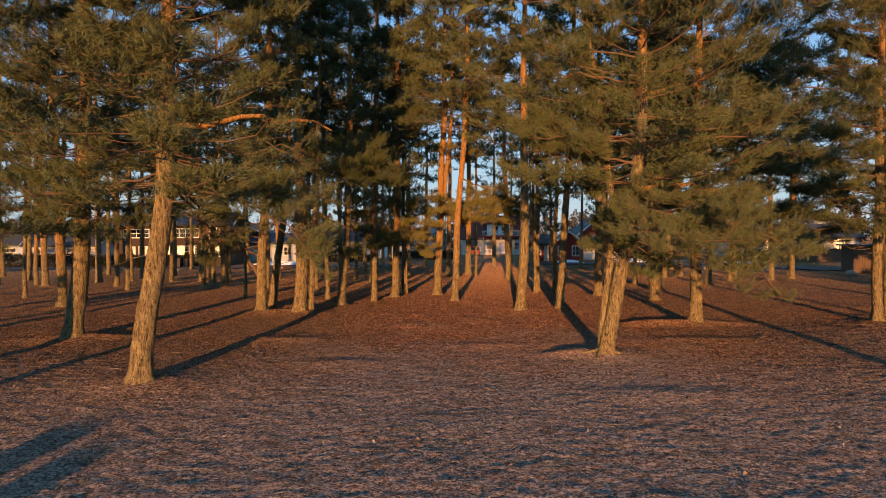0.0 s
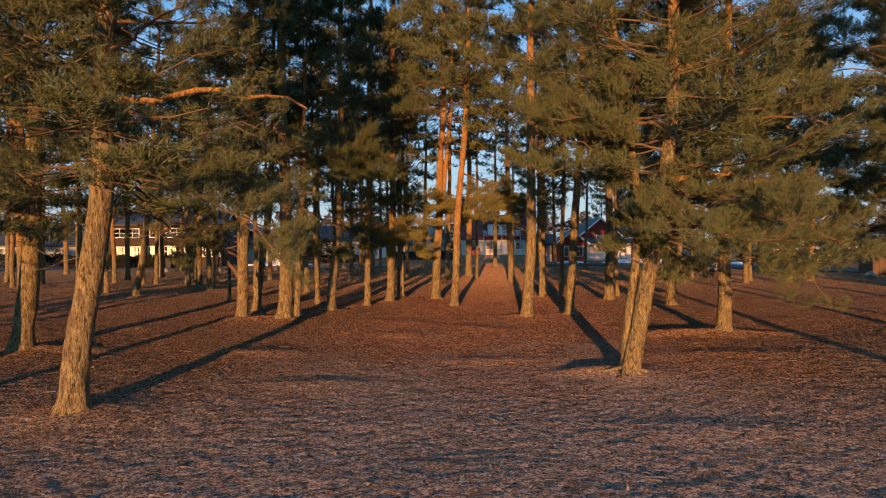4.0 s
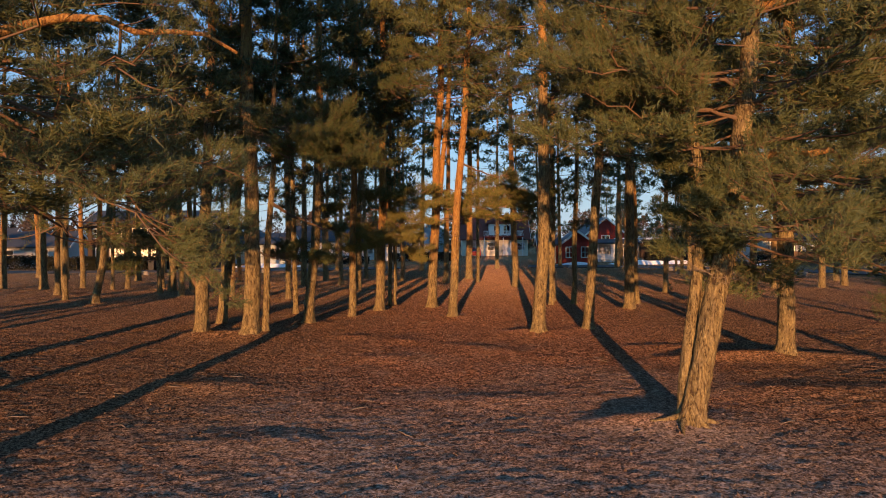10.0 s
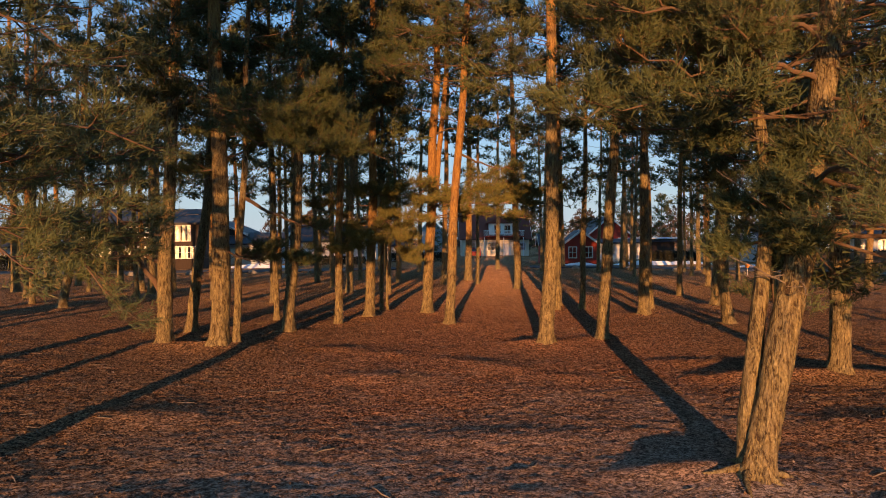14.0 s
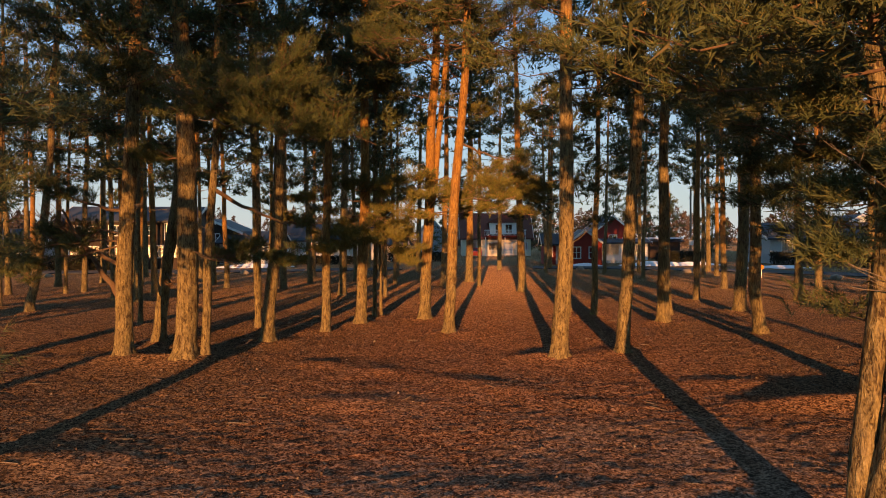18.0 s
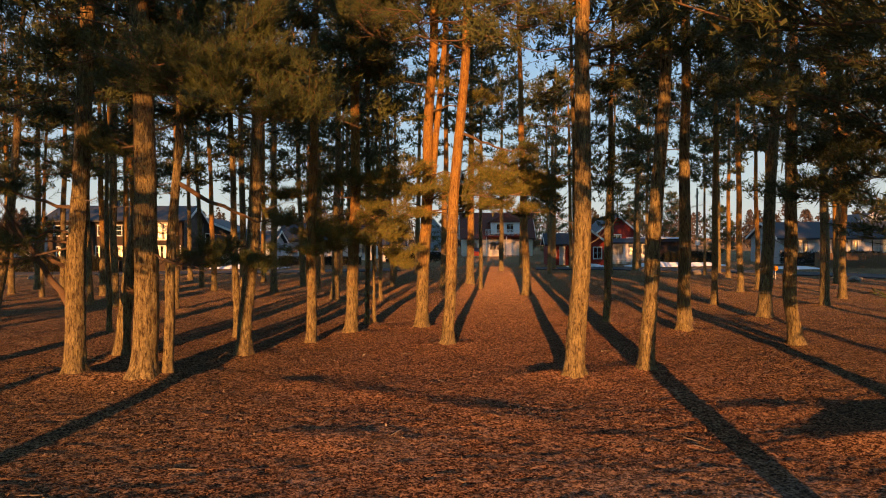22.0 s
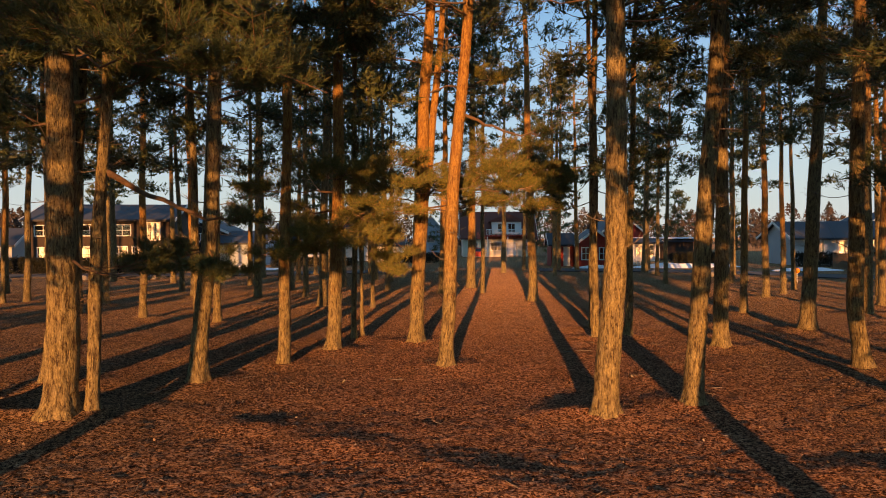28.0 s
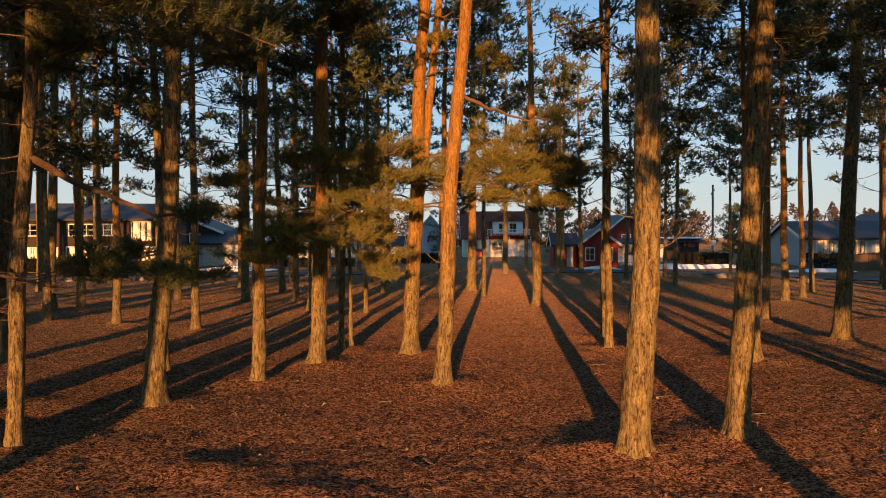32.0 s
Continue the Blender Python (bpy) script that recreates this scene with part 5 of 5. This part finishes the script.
# cream house at the end of the avenue, with a white dormer and a balcony
cream = gable_house("cream_house", pose(3.5, 112, 0), 11.0, 8, 3.1, 6.9, CREAM, BROWNROOF, "cream wooden house with a red-brown tiled roof and upper balcony",
                    [(1.0, 1.0, 1.2, 1.2, 1), (4.3, 1.0, 1.5, 1.2, 2), (9.3, 1.0, 1.1, 1.1, 1)], [(6.7, 1.5, 2.1)])
dw = part("dormer_wall", wall_with_openings(4.5, 2.0, 0.15, [(0.9, 1.9, 0.4, 1.7), (2.5, 3.5, 0.4, 1.7)]), WHITE, cream)
dw.location = (4.5, 0.3, 3.35)
for k in (0, 1):
    part("dormer_window", box(0.9 + 1.6 * k, 1.9 + 1.6 * k, 0.07, 0.085, 0.4, 1.7), GLASS, dw)
    part("glazing_bar", box(1.37 + 1.6 * k, 1.43 + 1.6 * k, 0.03, 0.07, 0.4, 1.7), WHITE, dw)
for xa in (4.5, 8.85):
    part("dormer_side", box(xa, xa + 0.15, 0.45, 3.6, 3.35, 5.35), WHITE, cream)
part("dormer_roof", prism([(4.1, 5.35), (9.4, 5.35), (9.4, 5.5), (6.75, 6.75), (4.1, 5.5)], 0.0, 3.8), BROWNROOF, cream)
part("balcony_deck", box(3.5, 10.1, -1.3, 0.0, 3.1, 3.28), FALU, cream, "red-painted balcony edge")
part("balcony_rail", box(3.5, 10.1, -1.3, -1.22, 4.1, 4.2), WHITE, cream)
for k in range(34):
    part("baluster", box(3.55 + 0.195 * k, 3.60 + 0.195 * k, -1.28, -1.24, 3.28, 4.1), WHITE, cream)
for xa in (3.6, 6.7, 9.9):
    part("balcony_post", box(xa, xa + 0.12, -1.3, -1.18, 0, 3.1), WHITE, cream)
part("doorstep", box(6.2, 8.7, -1.2, -0.01, 0, 0.18, 0.02), STONE, cream)

# red cottage with white trim, its wing, and a larger red house behind
gable_house("red_cottage", pose(13.6, 77, 0, 0, 0, -4), 3.5, 5, 2.3, 3.6, FALU, GREYROOF, "small red wooden cottage with white window frames and bargeboards",
            [(0.5, 0.75, 0.75, 1.1, 1), (2.2, 0.75, 0.75, 1.1, 1)], gable_front=True, over=0.3)
gable_house("red_cottage_wing", pose(11.3, 78.5, 0, 0, 0, -4), 2.2, 4, 2.2, 3.2, FALU, GREYROOF, "low red wooden wing with a white porch door", [(0.25, 0.9, 0.6, 0.9, 1)], [(1.2, 0.75, 2.0)], over=0.3)
gable_house("red_house", pose(20.5, 96, 0), 5.8, 8, 3.3, 5.7, FALU, GREYROOF, "larger red wooden house with white trim behind the cottage", [(2.4, 3.3 - 1.2, 1.0, 1.1, 1)], gable_front=True)
lean_to = gable_house("glazed_porch_house", pose(20.0, 91, 0), 6.5, 4, 2.2, 2.6, WHITE, GREYROOF, "low white porch building with a glazed front", [(0.6, 0.7, 2.2, 1.2, 3), (3.6, 0.7, 2.2, 1.2, 3)])

# low pale house on the east side
gable_house("pale_house", pose(35.4, 78, 0, 0, 0, -6), 15, 8, 2.75, 4.3, PALEGREY, GREYROOF, "low pale grey house with a dark roof behind a dark hedge",
            [(1.2, 1.25, 1.6, 1.15, 2), (4.2, 1.25, 1.4, 1.15, 1), (6.6, 1.25, 1.0, 1.15, 1), (9.0, 1.25, 2.0, 1.15, 2), (12.2, 1.25, 1.4, 1.15, 1)], curtain=True)
gable_house("blue_grey_house", pose(49.5, 92, 0, 0, 0, -8), 9, 8, 3.0, 5.6, PALEBLUE, GREYROOF, "blue-grey house with a white-edged gable", [(2.0, 1.0, 1.2, 1.2, 1), (5.6, 1.0, 1.2, 1.2, 1)], gable_front=True)
low = gable_house("snow_roofed_garage", pose(25.0, 96, 0), 7.5, 6, 2.3, 2.7, BROWN, GREYROOF, "low dark garage with old snow on its roof", [], [(1.0, 2.4, 2.0)], trim=BAREWOOD)
snowcap = part("snow_cover", box(24.6, 32.9, 95.6, 98.6, 2.62, 2.86, 0.08), SNOW, None)
tagged(snowcap, "layer of old snow lying on a garage roof", "snow")
gable_house("white_garden_house", pose(-50, 76, 0, 0, 0, 10), 8, 6, 2.5, 4.0, PALEGREY, GREYROOF, "pale grey wooden house with a dark roof by the street", [(1.0, 0.9, 1.4, 1.1, 1), (4.6, 0.9, 1.4, 1.1, 1)])
gable_house("far_white_house", pose(-64, 84, 0, 0, 0, 14), 9, 7, 2.6, 4.6, PALEBLUE, GREYROOF, "pale blue house with a dark roof along the street", [(1.4, 0.9, 1.4, 1.1, 1), (5.2, 0.9, 1.4, 1.1, 1)])

# board shed at the open edge on the east side
shed = thing("board_shed", pose(31.5, 48.5, 0, 0, 0, -14), "small weathered board shed with a flat grey roof", "shed")
for k in range(22):
    part("board", box(0.15 * k, 0.15 * k + 0.135, 0, 0.03, 0.05, 2.1), BAREWOOD, shed)
part("side_wall", box(0, 0.05, 0.04, 2.6, 0.05, 2.1), BAREWOOD, shed)
part("side_wall", box(3.25, 3.3, 0.04, 2.6, 0.05, 2.1), BAREWOOD, shed)
part("back_wall", box(0.05, 3.25, 2.55, 2.6, 0.05, 2.1), BAREWOOD, shed)
part("roof", box(-0.3, 3.6, -0.3, 2.9, 2.1, 2.22, 0.02), GREYROOF, shed)


# ---- street, snow, hedges, fences, small things ----
def strip(name, line, width, z, mat, label, category):
    """A flat lane with a real edge along a bent line."""
    pts = [Vector((x, y, 0)) for x, y in line]
    bm = bmesh.new()
    rows = []
    for i, q in enumerate(pts):
        t = (pts[min(i + 1, len(pts) - 1)] - pts[max(i - 1, 0)]).normalized()
        s = Vector((-t.y, t.x, 0)) * width / 2
        rows.append([bm.verts.new((q - s) + Vector((0, 0, zz))) for zz in (z - 0.2, z)] + [bm.verts.new((q + s) + Vector((0, 0, zz))) for zz in (z, z - 0.2)])
    for a, b in zip(rows, rows[1:]):
        for k in range(3):
            bm.faces.new((a[k], a[k + 1], b[k + 1], b[k]))
    tagged(part(name, bm, mat, None), label, category, kind="structure")


strip("road_west", [(-90, 74), (-60, 71), (-40, 66.5), (-25, 66), (-12, 67.5), (-4, 70)], 4.5, 0.07, ASPHALT, "grey asphalt street in the shade beyond the grove", "road")
strip("road_east", [(9, 71), (16, 70), (24, 65), (31, 57), (38, 48), (48, 39), (70, 25)], 4.5, 0.07, ASPHALT, "grey asphalt street curving past the grove", "road")


def mound(name, x, y, sx, sy, h, mat, label, category, seed, kind=""):
    n, k = 26, 18
    u, v = np.meshgrid(np.linspace(-1, 1, n), np.linspace(-1, 1, k))
    r = np.sqrt(u * u + v * v) * (0.8 + 0.5 * vnoise(u * 2 + 9, v * 2 + 4, seed))
    z = h * np.clip(1 - r ** 2, -0.2, 1) * (0.75 + 0.5 * vnoise(u * 4 + 3, v * 4 + 8, seed + 1))
    idx = np.arange(n * k).reshape(k, n)
    Q = np.stack([idx[:-1, :-1], idx[:-1, 1:], idx[1:, 1:], idx[1:, :-1]], -1).reshape(-1, 4)
    ob = part(name, mesh_of(name, np.stack([u * sx, v * sy, z], -1).reshape(-1, 3), [Q], mat, True), mat, None)
    ob.location = (x, y, 0.02)
    return tagged(ob, label, category, kind=kind)


for i, (x, y, sx, sy, h) in enumerate(((22.0, 75, 3.6, 1.6, 0.4), (26.5, 76, 2.5, 1.2, 0.3), (-19.0, 75, 4.0, 1.6, 0.35), (-29.5, 73, 3.0, 1.2, 0.3), (31, 68, 3.0, 0.8, 0.25), (14.5, 73.5, 2.2, 0.8, 0.3))):
    mound("snow_bank", x, y, sx, sy, h, SNOW, "low bank of old bluish snow by the street", "snow", 40 + i)


def rock(x, y, s, seed):
    bm = bmesh.new()
    bmesh.ops.create_icosphere(bm, subdivisions=3, radius=1.0)
    for v in bm.verts:
        f = 1 + 0.35 * (noise.noise(v.co * 1.3 + Vector((seed * 3.1, 0, 0)))) + 0.1 * noise.noise(v.co * 4 + Vector((0, seed, 0)))
        v.co = Vector((v.co.x * f * s, v.co.y * f * s * 0.8, max(v.co.z * f * 0.62 * s, -0.15)))
    ob = part("boulder", bm, STONE, None)
    ob.location = (x, y, 0.1)
    tagged(ob, "rounded granite boulder by the street edge", "boulder", "boulders along the street")


for i, (x, y, s) in enumerate(((-25.5, 60.5, .4), (-21, 61.5, .35), (-33, 61, .45), (-30, 59, .3), (-16, 62.5, .35), (-11, 63.5, .4), (-8.2, 64.2, .3), (19.8, 60.5, .42), (22.8, 55.8, .35), (26.6, 52.4, .4), (17.0, 64.5, .35), (12.6, 66.5, .35), (30.0, 46.5, .4), (32.4, 43.5, .35))):
    rock(x, y, s, i)


def hedge(x, y, w, dep, h, turn, seed, label):
    rng = np.random.default_rng(seed)
    he = thing("hedge", pose(x, y, 0, 0, 0, turn), label, "hedge")
    n = int(w * dep * h * 620)
    pos = np.stack([rng.random(n) * w, rng.random(n) * dep, rng.random(n) ** 0.7 * h * (0.85 + 0.2 * vnoise(rng.random(n) * 9, rng.random(n), 1))], -1)
    pos[:, 2] *= 0.9 + 0.2 * vnoise(pos[:, 0] / 1.1, pos[:, 1], seed)
    d = unit(rng.normal(size=(n, 3)) + np.array([0, 0, 0.4]))
    side = unit(np.cross(d, rng.normal(size=(n, 3)))) * 0.045
    V = np.stack([pos - side, pos + side, pos + d * 0.2], 1).reshape(-1, 3)
    part("foliage", mesh_of("foliage", V, [np.arange(3 * n).reshape(-1, 3)], HEDGE), HEDGE, he)["kind"] = "stuff"
    for k in range(int(w / 0.9)):
        V, Q = tubes(np.array([[[0.4 + 0.9 * k, dep / 2, -0.05], [0.45 + 0.9 * k, dep / 2, h * 0.5], [0.38 + 0.9 * k, dep / 2, h * 0.85]]]), np.array([[0.03, 0.02, 0.01]]), 5)
        part("stem", mesh_of("stem", V, [Q], DEAD, True), DEAD, he)


hedge(33.6, 74.0, 17, 0.9, 1.35, -6, 3, "dark clipped hedge in front of a white house")
hedge(-39.0, 67.6, 12, 0.9, 1.4, 6, 4, "dark bare hedge in front of a dark house")
hedge(-52.0, 70.5, 11, 0.9, 1.5, 8, 5, "dark hedge along the street")
hedge(-6.5, 88.0, 8, 0.9, 1.2, 0, 6, "low brown hedge beside the avenue")
hedge(24.0, 80.0, 5.5, 0.9, 1.3, 0, 7, "dark hedge behind a snow bank")
hedge(-17.5, 80.5, 9, 0.9, 1.0, 0, 8, "low dark hedge along a garden")

fence = thing("board_fence", pose(33.5, 68.5, 0, 0, 0, -10), "brown board fence in evening sun", "fence")
for k in range(60):
    part("board", box(0.15 * k, 0.15 * k + 0.13, 0, 0.025, 0.08, 1.35 + 0.02 * (k % 3)), BAREWOOD, fence)
for k in range(7):
    part("post", box(1.48 * k, 1.48 * k + 0.1, 0.03, 0.13, -0.05, 1.45), BAREWOOD, fence)
part("rail", box(0, 9.0, 0.026, 0.07, 0.35, 0.44), BAREWOOD, fence)
part("rail", box(0, 9.0, 0.026, 0.07, 1.05, 1.14), BAREWOOD, fence)

picket = thing("white_fence", pose(16.9, 79, 0), "low white picket fence beside a red cottage", "fence")
for k in range(26):
    part("picket", box(0.14 * k, 0.14 * k + 0.07, 0, 0.02, 0.1, 0.95), WHITE, picket)
part("rail", box(0, 3.6, 0.021, 0.05, 0.3, 0.37), WHITE, picket)
part("rail", box(0, 3.6, 0.021, 0.05, 0.7, 0.77), WHITE, picket)


def round_pole(name, x, y, h, r, mat, label, category):
    th = thing(name, pose(x, y, 0), label, category)
    V, Q = tubes(np.array([[[0, 0, -0.1], [0, 0, h * 0.5], [0, 0, h]]]), np.array([[r, r * 0.9, r * 0.75]]), 10)
    part("pole", mesh_of("pole", V, [Q], mat, True), mat, th)
    return th


pole = round_pole("utility_pole", 30.2, 86.5, 8.6, 0.13, DEAD, "grey wooden utility pole with small insulator brackets", "utility pole")
for k in (-1, 1):
    part("insulator_bracket", box(-0.04 + 0.16 * k, 0.04 + 0.16 * k, -0.05, 0.05, 7.7 + 0.2 * k, 7.95 + 0.2 * k, 0.01), GREYMETAL, pole)
part("meter_box", box(-0.25, 0.25, -0.3, -0.13, 1.9, 2.5, 0.02), WHITE, pole)
mark = round_pole("marker_post", 22.9, 55.0, 0.62, 0.035, GREYMETAL, "thin steel post with an orange marker on top", "marker post")
bm = bmesh.new()
bmesh.ops.create_uvsphere(bm, u_segments=14, v_segments=10, radius=0.17, matrix=Matrix.Translation((0, 0, 0.72)))
part("marker", bm, ORANGE, mark, "round orange marker")


def wheelie_bin(x, y, mat, label):
    th = thing("waste_bin", pose(x, y, 0.02), label, "bin")
    part("body", prism([(-0.24, 0.06), (0.24, 0.06), (0.29, 0.95), (-0.29, 0.95)], -0.28, 0.28), mat, th)
    part("lid", box(-0.31, 0.31, -0.32, 0.32, 0.95, 1.03, 0.02), DARK, th)
    for sx in (-0.27, 0.22):
        bm = bmesh.new()
        bmesh.ops.create_cone(bm, cap_ends=True, segments=14, radius1=0.1, radius2=0.1, depth=0.05, matrix=pose(sx + 0.02, 0.24, 0.1, 0, 90, 0))
        part("wheel", bm, RUBBER, th)


wheelie_bin(-23.6, 76.5, YELLOW, "small yellow waste bin on the street edge")
wheelie_bin(-27.4, 67.9, BAREWOOD, "pale waste bin standing by a hedge")
wheelie_bin(-28.3, 68.0, DARK, "dark waste bin standing by a hedge")


def car(x, y, turn, paint, label):
    c = thing("parked_car", pose(x, y, 0.02, 0, 0, turn), label, "car")
    side = [(-2.1, 0.32), (2.1, 0.32), (2.15, 0.72), (1.95, 0.9), (1.0, 0.98), (0.45, 1.4), (-1.1, 1.44), (-1.85, 1.0), (-2.12, 0.9)]
    bm = prism(side, -0.82, 0.82)
    bmesh.ops.bevel(bm, geom=list(bm.edges), offset=0.05, segments=2, affect='EDGES')
    body = part("body", bm, paint, c)
    part("windscreen", prism([(0.93, 1.02), (0.99, 1.02), (0.52, 1.36), (0.46, 1.36)], -0.7, 0.7), DARK, c)
    part("rear_window", prism([(-1.82, 1.03), (-1.76, 1.03), (-1.15, 1.38), (-1.21, 1.38)], -0.7, 0.7), DARK, c)
    for sy in (-0.835, 0.815):
        part("side_window", prism([(0.75, 1.02), (-1.55, 1.02), (-1.0, 1.36), (0.4, 1.36)], sy, sy + 0.02), DARK, c)
    for wx in (-1.3, 1.3):
        for wy in (-0.74, 0.74):
            bm = bmesh.new()
            bmesh.ops.create_cone(bm, cap_ends=True, segments=20, radius1=0.32, radius2=0.32, depth=0.2, matrix=pose(wx, wy, 0.31, 90, 0, 0))
            w = part("wheel", bm, RUBBER, c)
            bm = bmesh.new()
            bmesh.ops.create_cone(bm, cap_ends=True, segments=16, radius1=0.2, radius2=0.2, depth=0.23, matrix=pose(wx, wy, 0.31, 90, 0, 0))
            part("rim", bm, GREYMETAL, w)
    for wy in (-0.6, 0.6):
        part("headlight", box(2.09, 2.16, wy - 0.14, wy + 0.14, 0.64, 0.76, 0.01), WHITE, c)


car(5.2, 104, 90, REDPAINT, "red car parked in front of a cream house")
car(-30.4, 81.5, 90, BLUEPAINT, "blue car parked before a dark house")


# ---- spruces and leafless trees behind the houses ----
for i, (x, y, h) in enumerate(((25.5, 104, 11), (28.0, 101, 13), (33, 103, 9.5), (30.5, 108, 12), (-44, 96, 10), (-40, 92, 9), (38, 99, 7), (-9, 106, 10), (-12.5, 110, 11), (15, 118, 11), (18, 112, 10), (0.5, 122, 12), (52, 84, 8))):
    pine(dict(at=(x, y), d=0.3, base=1.0, rad=2.9, h=h, detail=1, dense=1.9, knots=[(0, 0, 0), (h, 0.2, 0)], label="dark bushy conifer behind the houses", limbs=()), 300 + i)


def distant_woods():
    rng = np.random.default_rng(9)
    mat = Nodes("distant_trees", 0.9)
    mat.color(mat.ramp(mat.noise(mat.coord(), 0.06, 3), [(0.35, (0.030, 0.036, 0.026)), (0.5, (0.060, 0.048, 0.042)), (0.65, (0.085, 0.064, 0.055))]))
    V = []
    for _ in range(340):
        x, y = rng.uniform(-330, 330), rng.uniform(150, 330)
        h, r = rng.uniform(7.5, 13) * y / 220, rng.uniform(2.5, 5.0)
        n = 330
        u = rng.random(n)
        a = rng.random(n) * 6.283
        rr = r * np.sin(np.pi * np.clip(u * 0.85 + 0.15, 0, 1)) * rng.random(n) ** 0.5
        p = np.stack([x + rr * np.cos(a), y + rr * np.sin(a), 0.5 + u * h], -1)
        d = unit(rng.normal(size=(n, 3)))
        e = unit(rng.normal(size=(n, 3)))
        V.append(np.stack([p, p + d * 0.85, p + e * 0.85], 1).reshape(-1, 3))
    V = np.concatenate(V)
    ob = part("distant_woods", mesh_of("distant_woods", V, [np.arange(len(V)).reshape(-1, 3)], mat.mat), None, None)
    tagged(ob, "brown leafless and dark evergreen woods on the horizon", "woods", kind="stuff")


distant_woods()


def pale_horizon():
    """Thin bright veil of cloud low in the sky ahead, far behind everything."""
    mat = bpy.data.materials.new("low_veil_of_cloud")
    mat.use_nodes = True
    n, l = mat.node_tree.nodes, mat.node_tree.links
    n.clear()
    out, mixer, clear, glow = n.new("ShaderNodeOutputMaterial"), n.new("ShaderNodeMixShader"), n.new("ShaderNodeBsdfTransparent"), n.new("ShaderNodeEmission")
    glow.inputs[0].default_value, glow.inputs[1].default_value = (0.80, 0.91, 1.0, 1), 0.46
    tc, sep, mp, tex = n.new("ShaderNodeTexCoord"), n.new("ShaderNodeSeparateXYZ"), n.new("ShaderNodeMapping"), n.new("ShaderNodeTexNoise")
    mp.inputs["Scale"].default_value = (0.0012, 0.0012, 0.006)
    tex.inputs["Scale"].default_value, tex.inputs["Detail"].default_value = 1.0, 5
    l.new(tc.outputs["Object"], sep.inputs[0])
    l.new(tc.outputs["Object"], mp.inputs[0])
    l.new(mp.outputs[0], tex.inputs["Vector"])
    high, both, ramp = n.new("ShaderNodeMath"), n.new("ShaderNodeMath"), n.new("ShaderNodeValToRGB")
    high.operation, both.operation = 'MULTIPLY_ADD', 'MULTIPLY_ADD'
    high.inputs[1].default_value, high.inputs[2].default_value = 1 / 800, -0.12
    both.inputs[1].default_value = 0.24
    l.new(sep.outputs[2], high.inputs[0])
    l.new(tex.outputs[0], both.inputs[0])
    l.new(high.outputs[0], both.inputs[2])
    e = ramp.color_ramp.elements
    e.new(0.35)
    for el, (p, v) in zip(e, ((0.02, 0.92), (0.40, 0.5), (0.95, 0.0))):
        el.position, el.color = p, (v, v, v, 1)
    l.new(both.outputs[0], ramp.inputs[0])
    l.new(ramp.outputs[0], mixer.inputs[0])
    l.new(clear.outputs[0], mixer.inputs[1])
    l.new(glow.outputs[0], mixer.inputs[2])
    l.new(mixer.outputs[0], out.inputs[0])
    a = np.radians(np.linspace(-20, 200, 45))
    ring = np.stack([2000 * np.cos(a), 2000 * np.sin(a)], -1)
    V = np.concatenate([np.c_[ring, np.full(45, -5.0)], np.c_[ring, np.full(45, 860.0)]])
    i = np.arange(44)
    ob = part("sky_backdrop", mesh_of("sky_backdrop", V, [np.stack([i, i + 1, i + 46, i + 45], -1)], mat), mat, None)
    tagged(ob, "thin pale veil of cloud low over the horizon", "sky", kind="structure")


pale_horizon()


# ---- two unseen cabinets added behind the start of the walk to cast shadows ----
def shadow_cabinet(x, y, w, h):
    cab = thing("shadow_casting_cabinet", pose(x, y, 0), "unseen grey metal cabinet added to cast a shadow on the turf", "cabinet", "utility cabinets")
    part("plinth", box(-w / 2 + 0.03, w / 2 - 0.03, -0.17, 0.17, -0.1, 0.12), STONE, cab)
    part("body", box(-w / 2, w / 2, -0.2, 0.2, 0.12, h - 0.05, 0.01), PALEGREY, cab)
    part("lid", box(-w / 2 - 0.03, w / 2 + 0.03, -0.23, 0.23, h - 0.05, h, 0.012), GREYMETAL, cab)
    door = part("door", box(-w / 2 + 0.04, w / 2 - 0.04, -0.215, -0.2, 0.18, h - 0.1), PALEGREY, cab)
    part("handle", box(w / 2 - 0.14, w / 2 - 0.1, -0.24, -0.215, h * 0.5, h * 0.5 + 0.12), DARK, door)


shadow_cabinet(-6.9, -4.0, 0.65, 1.15)
shadow_cabinet(-6.05, -4.6, 0.55, 1.1)
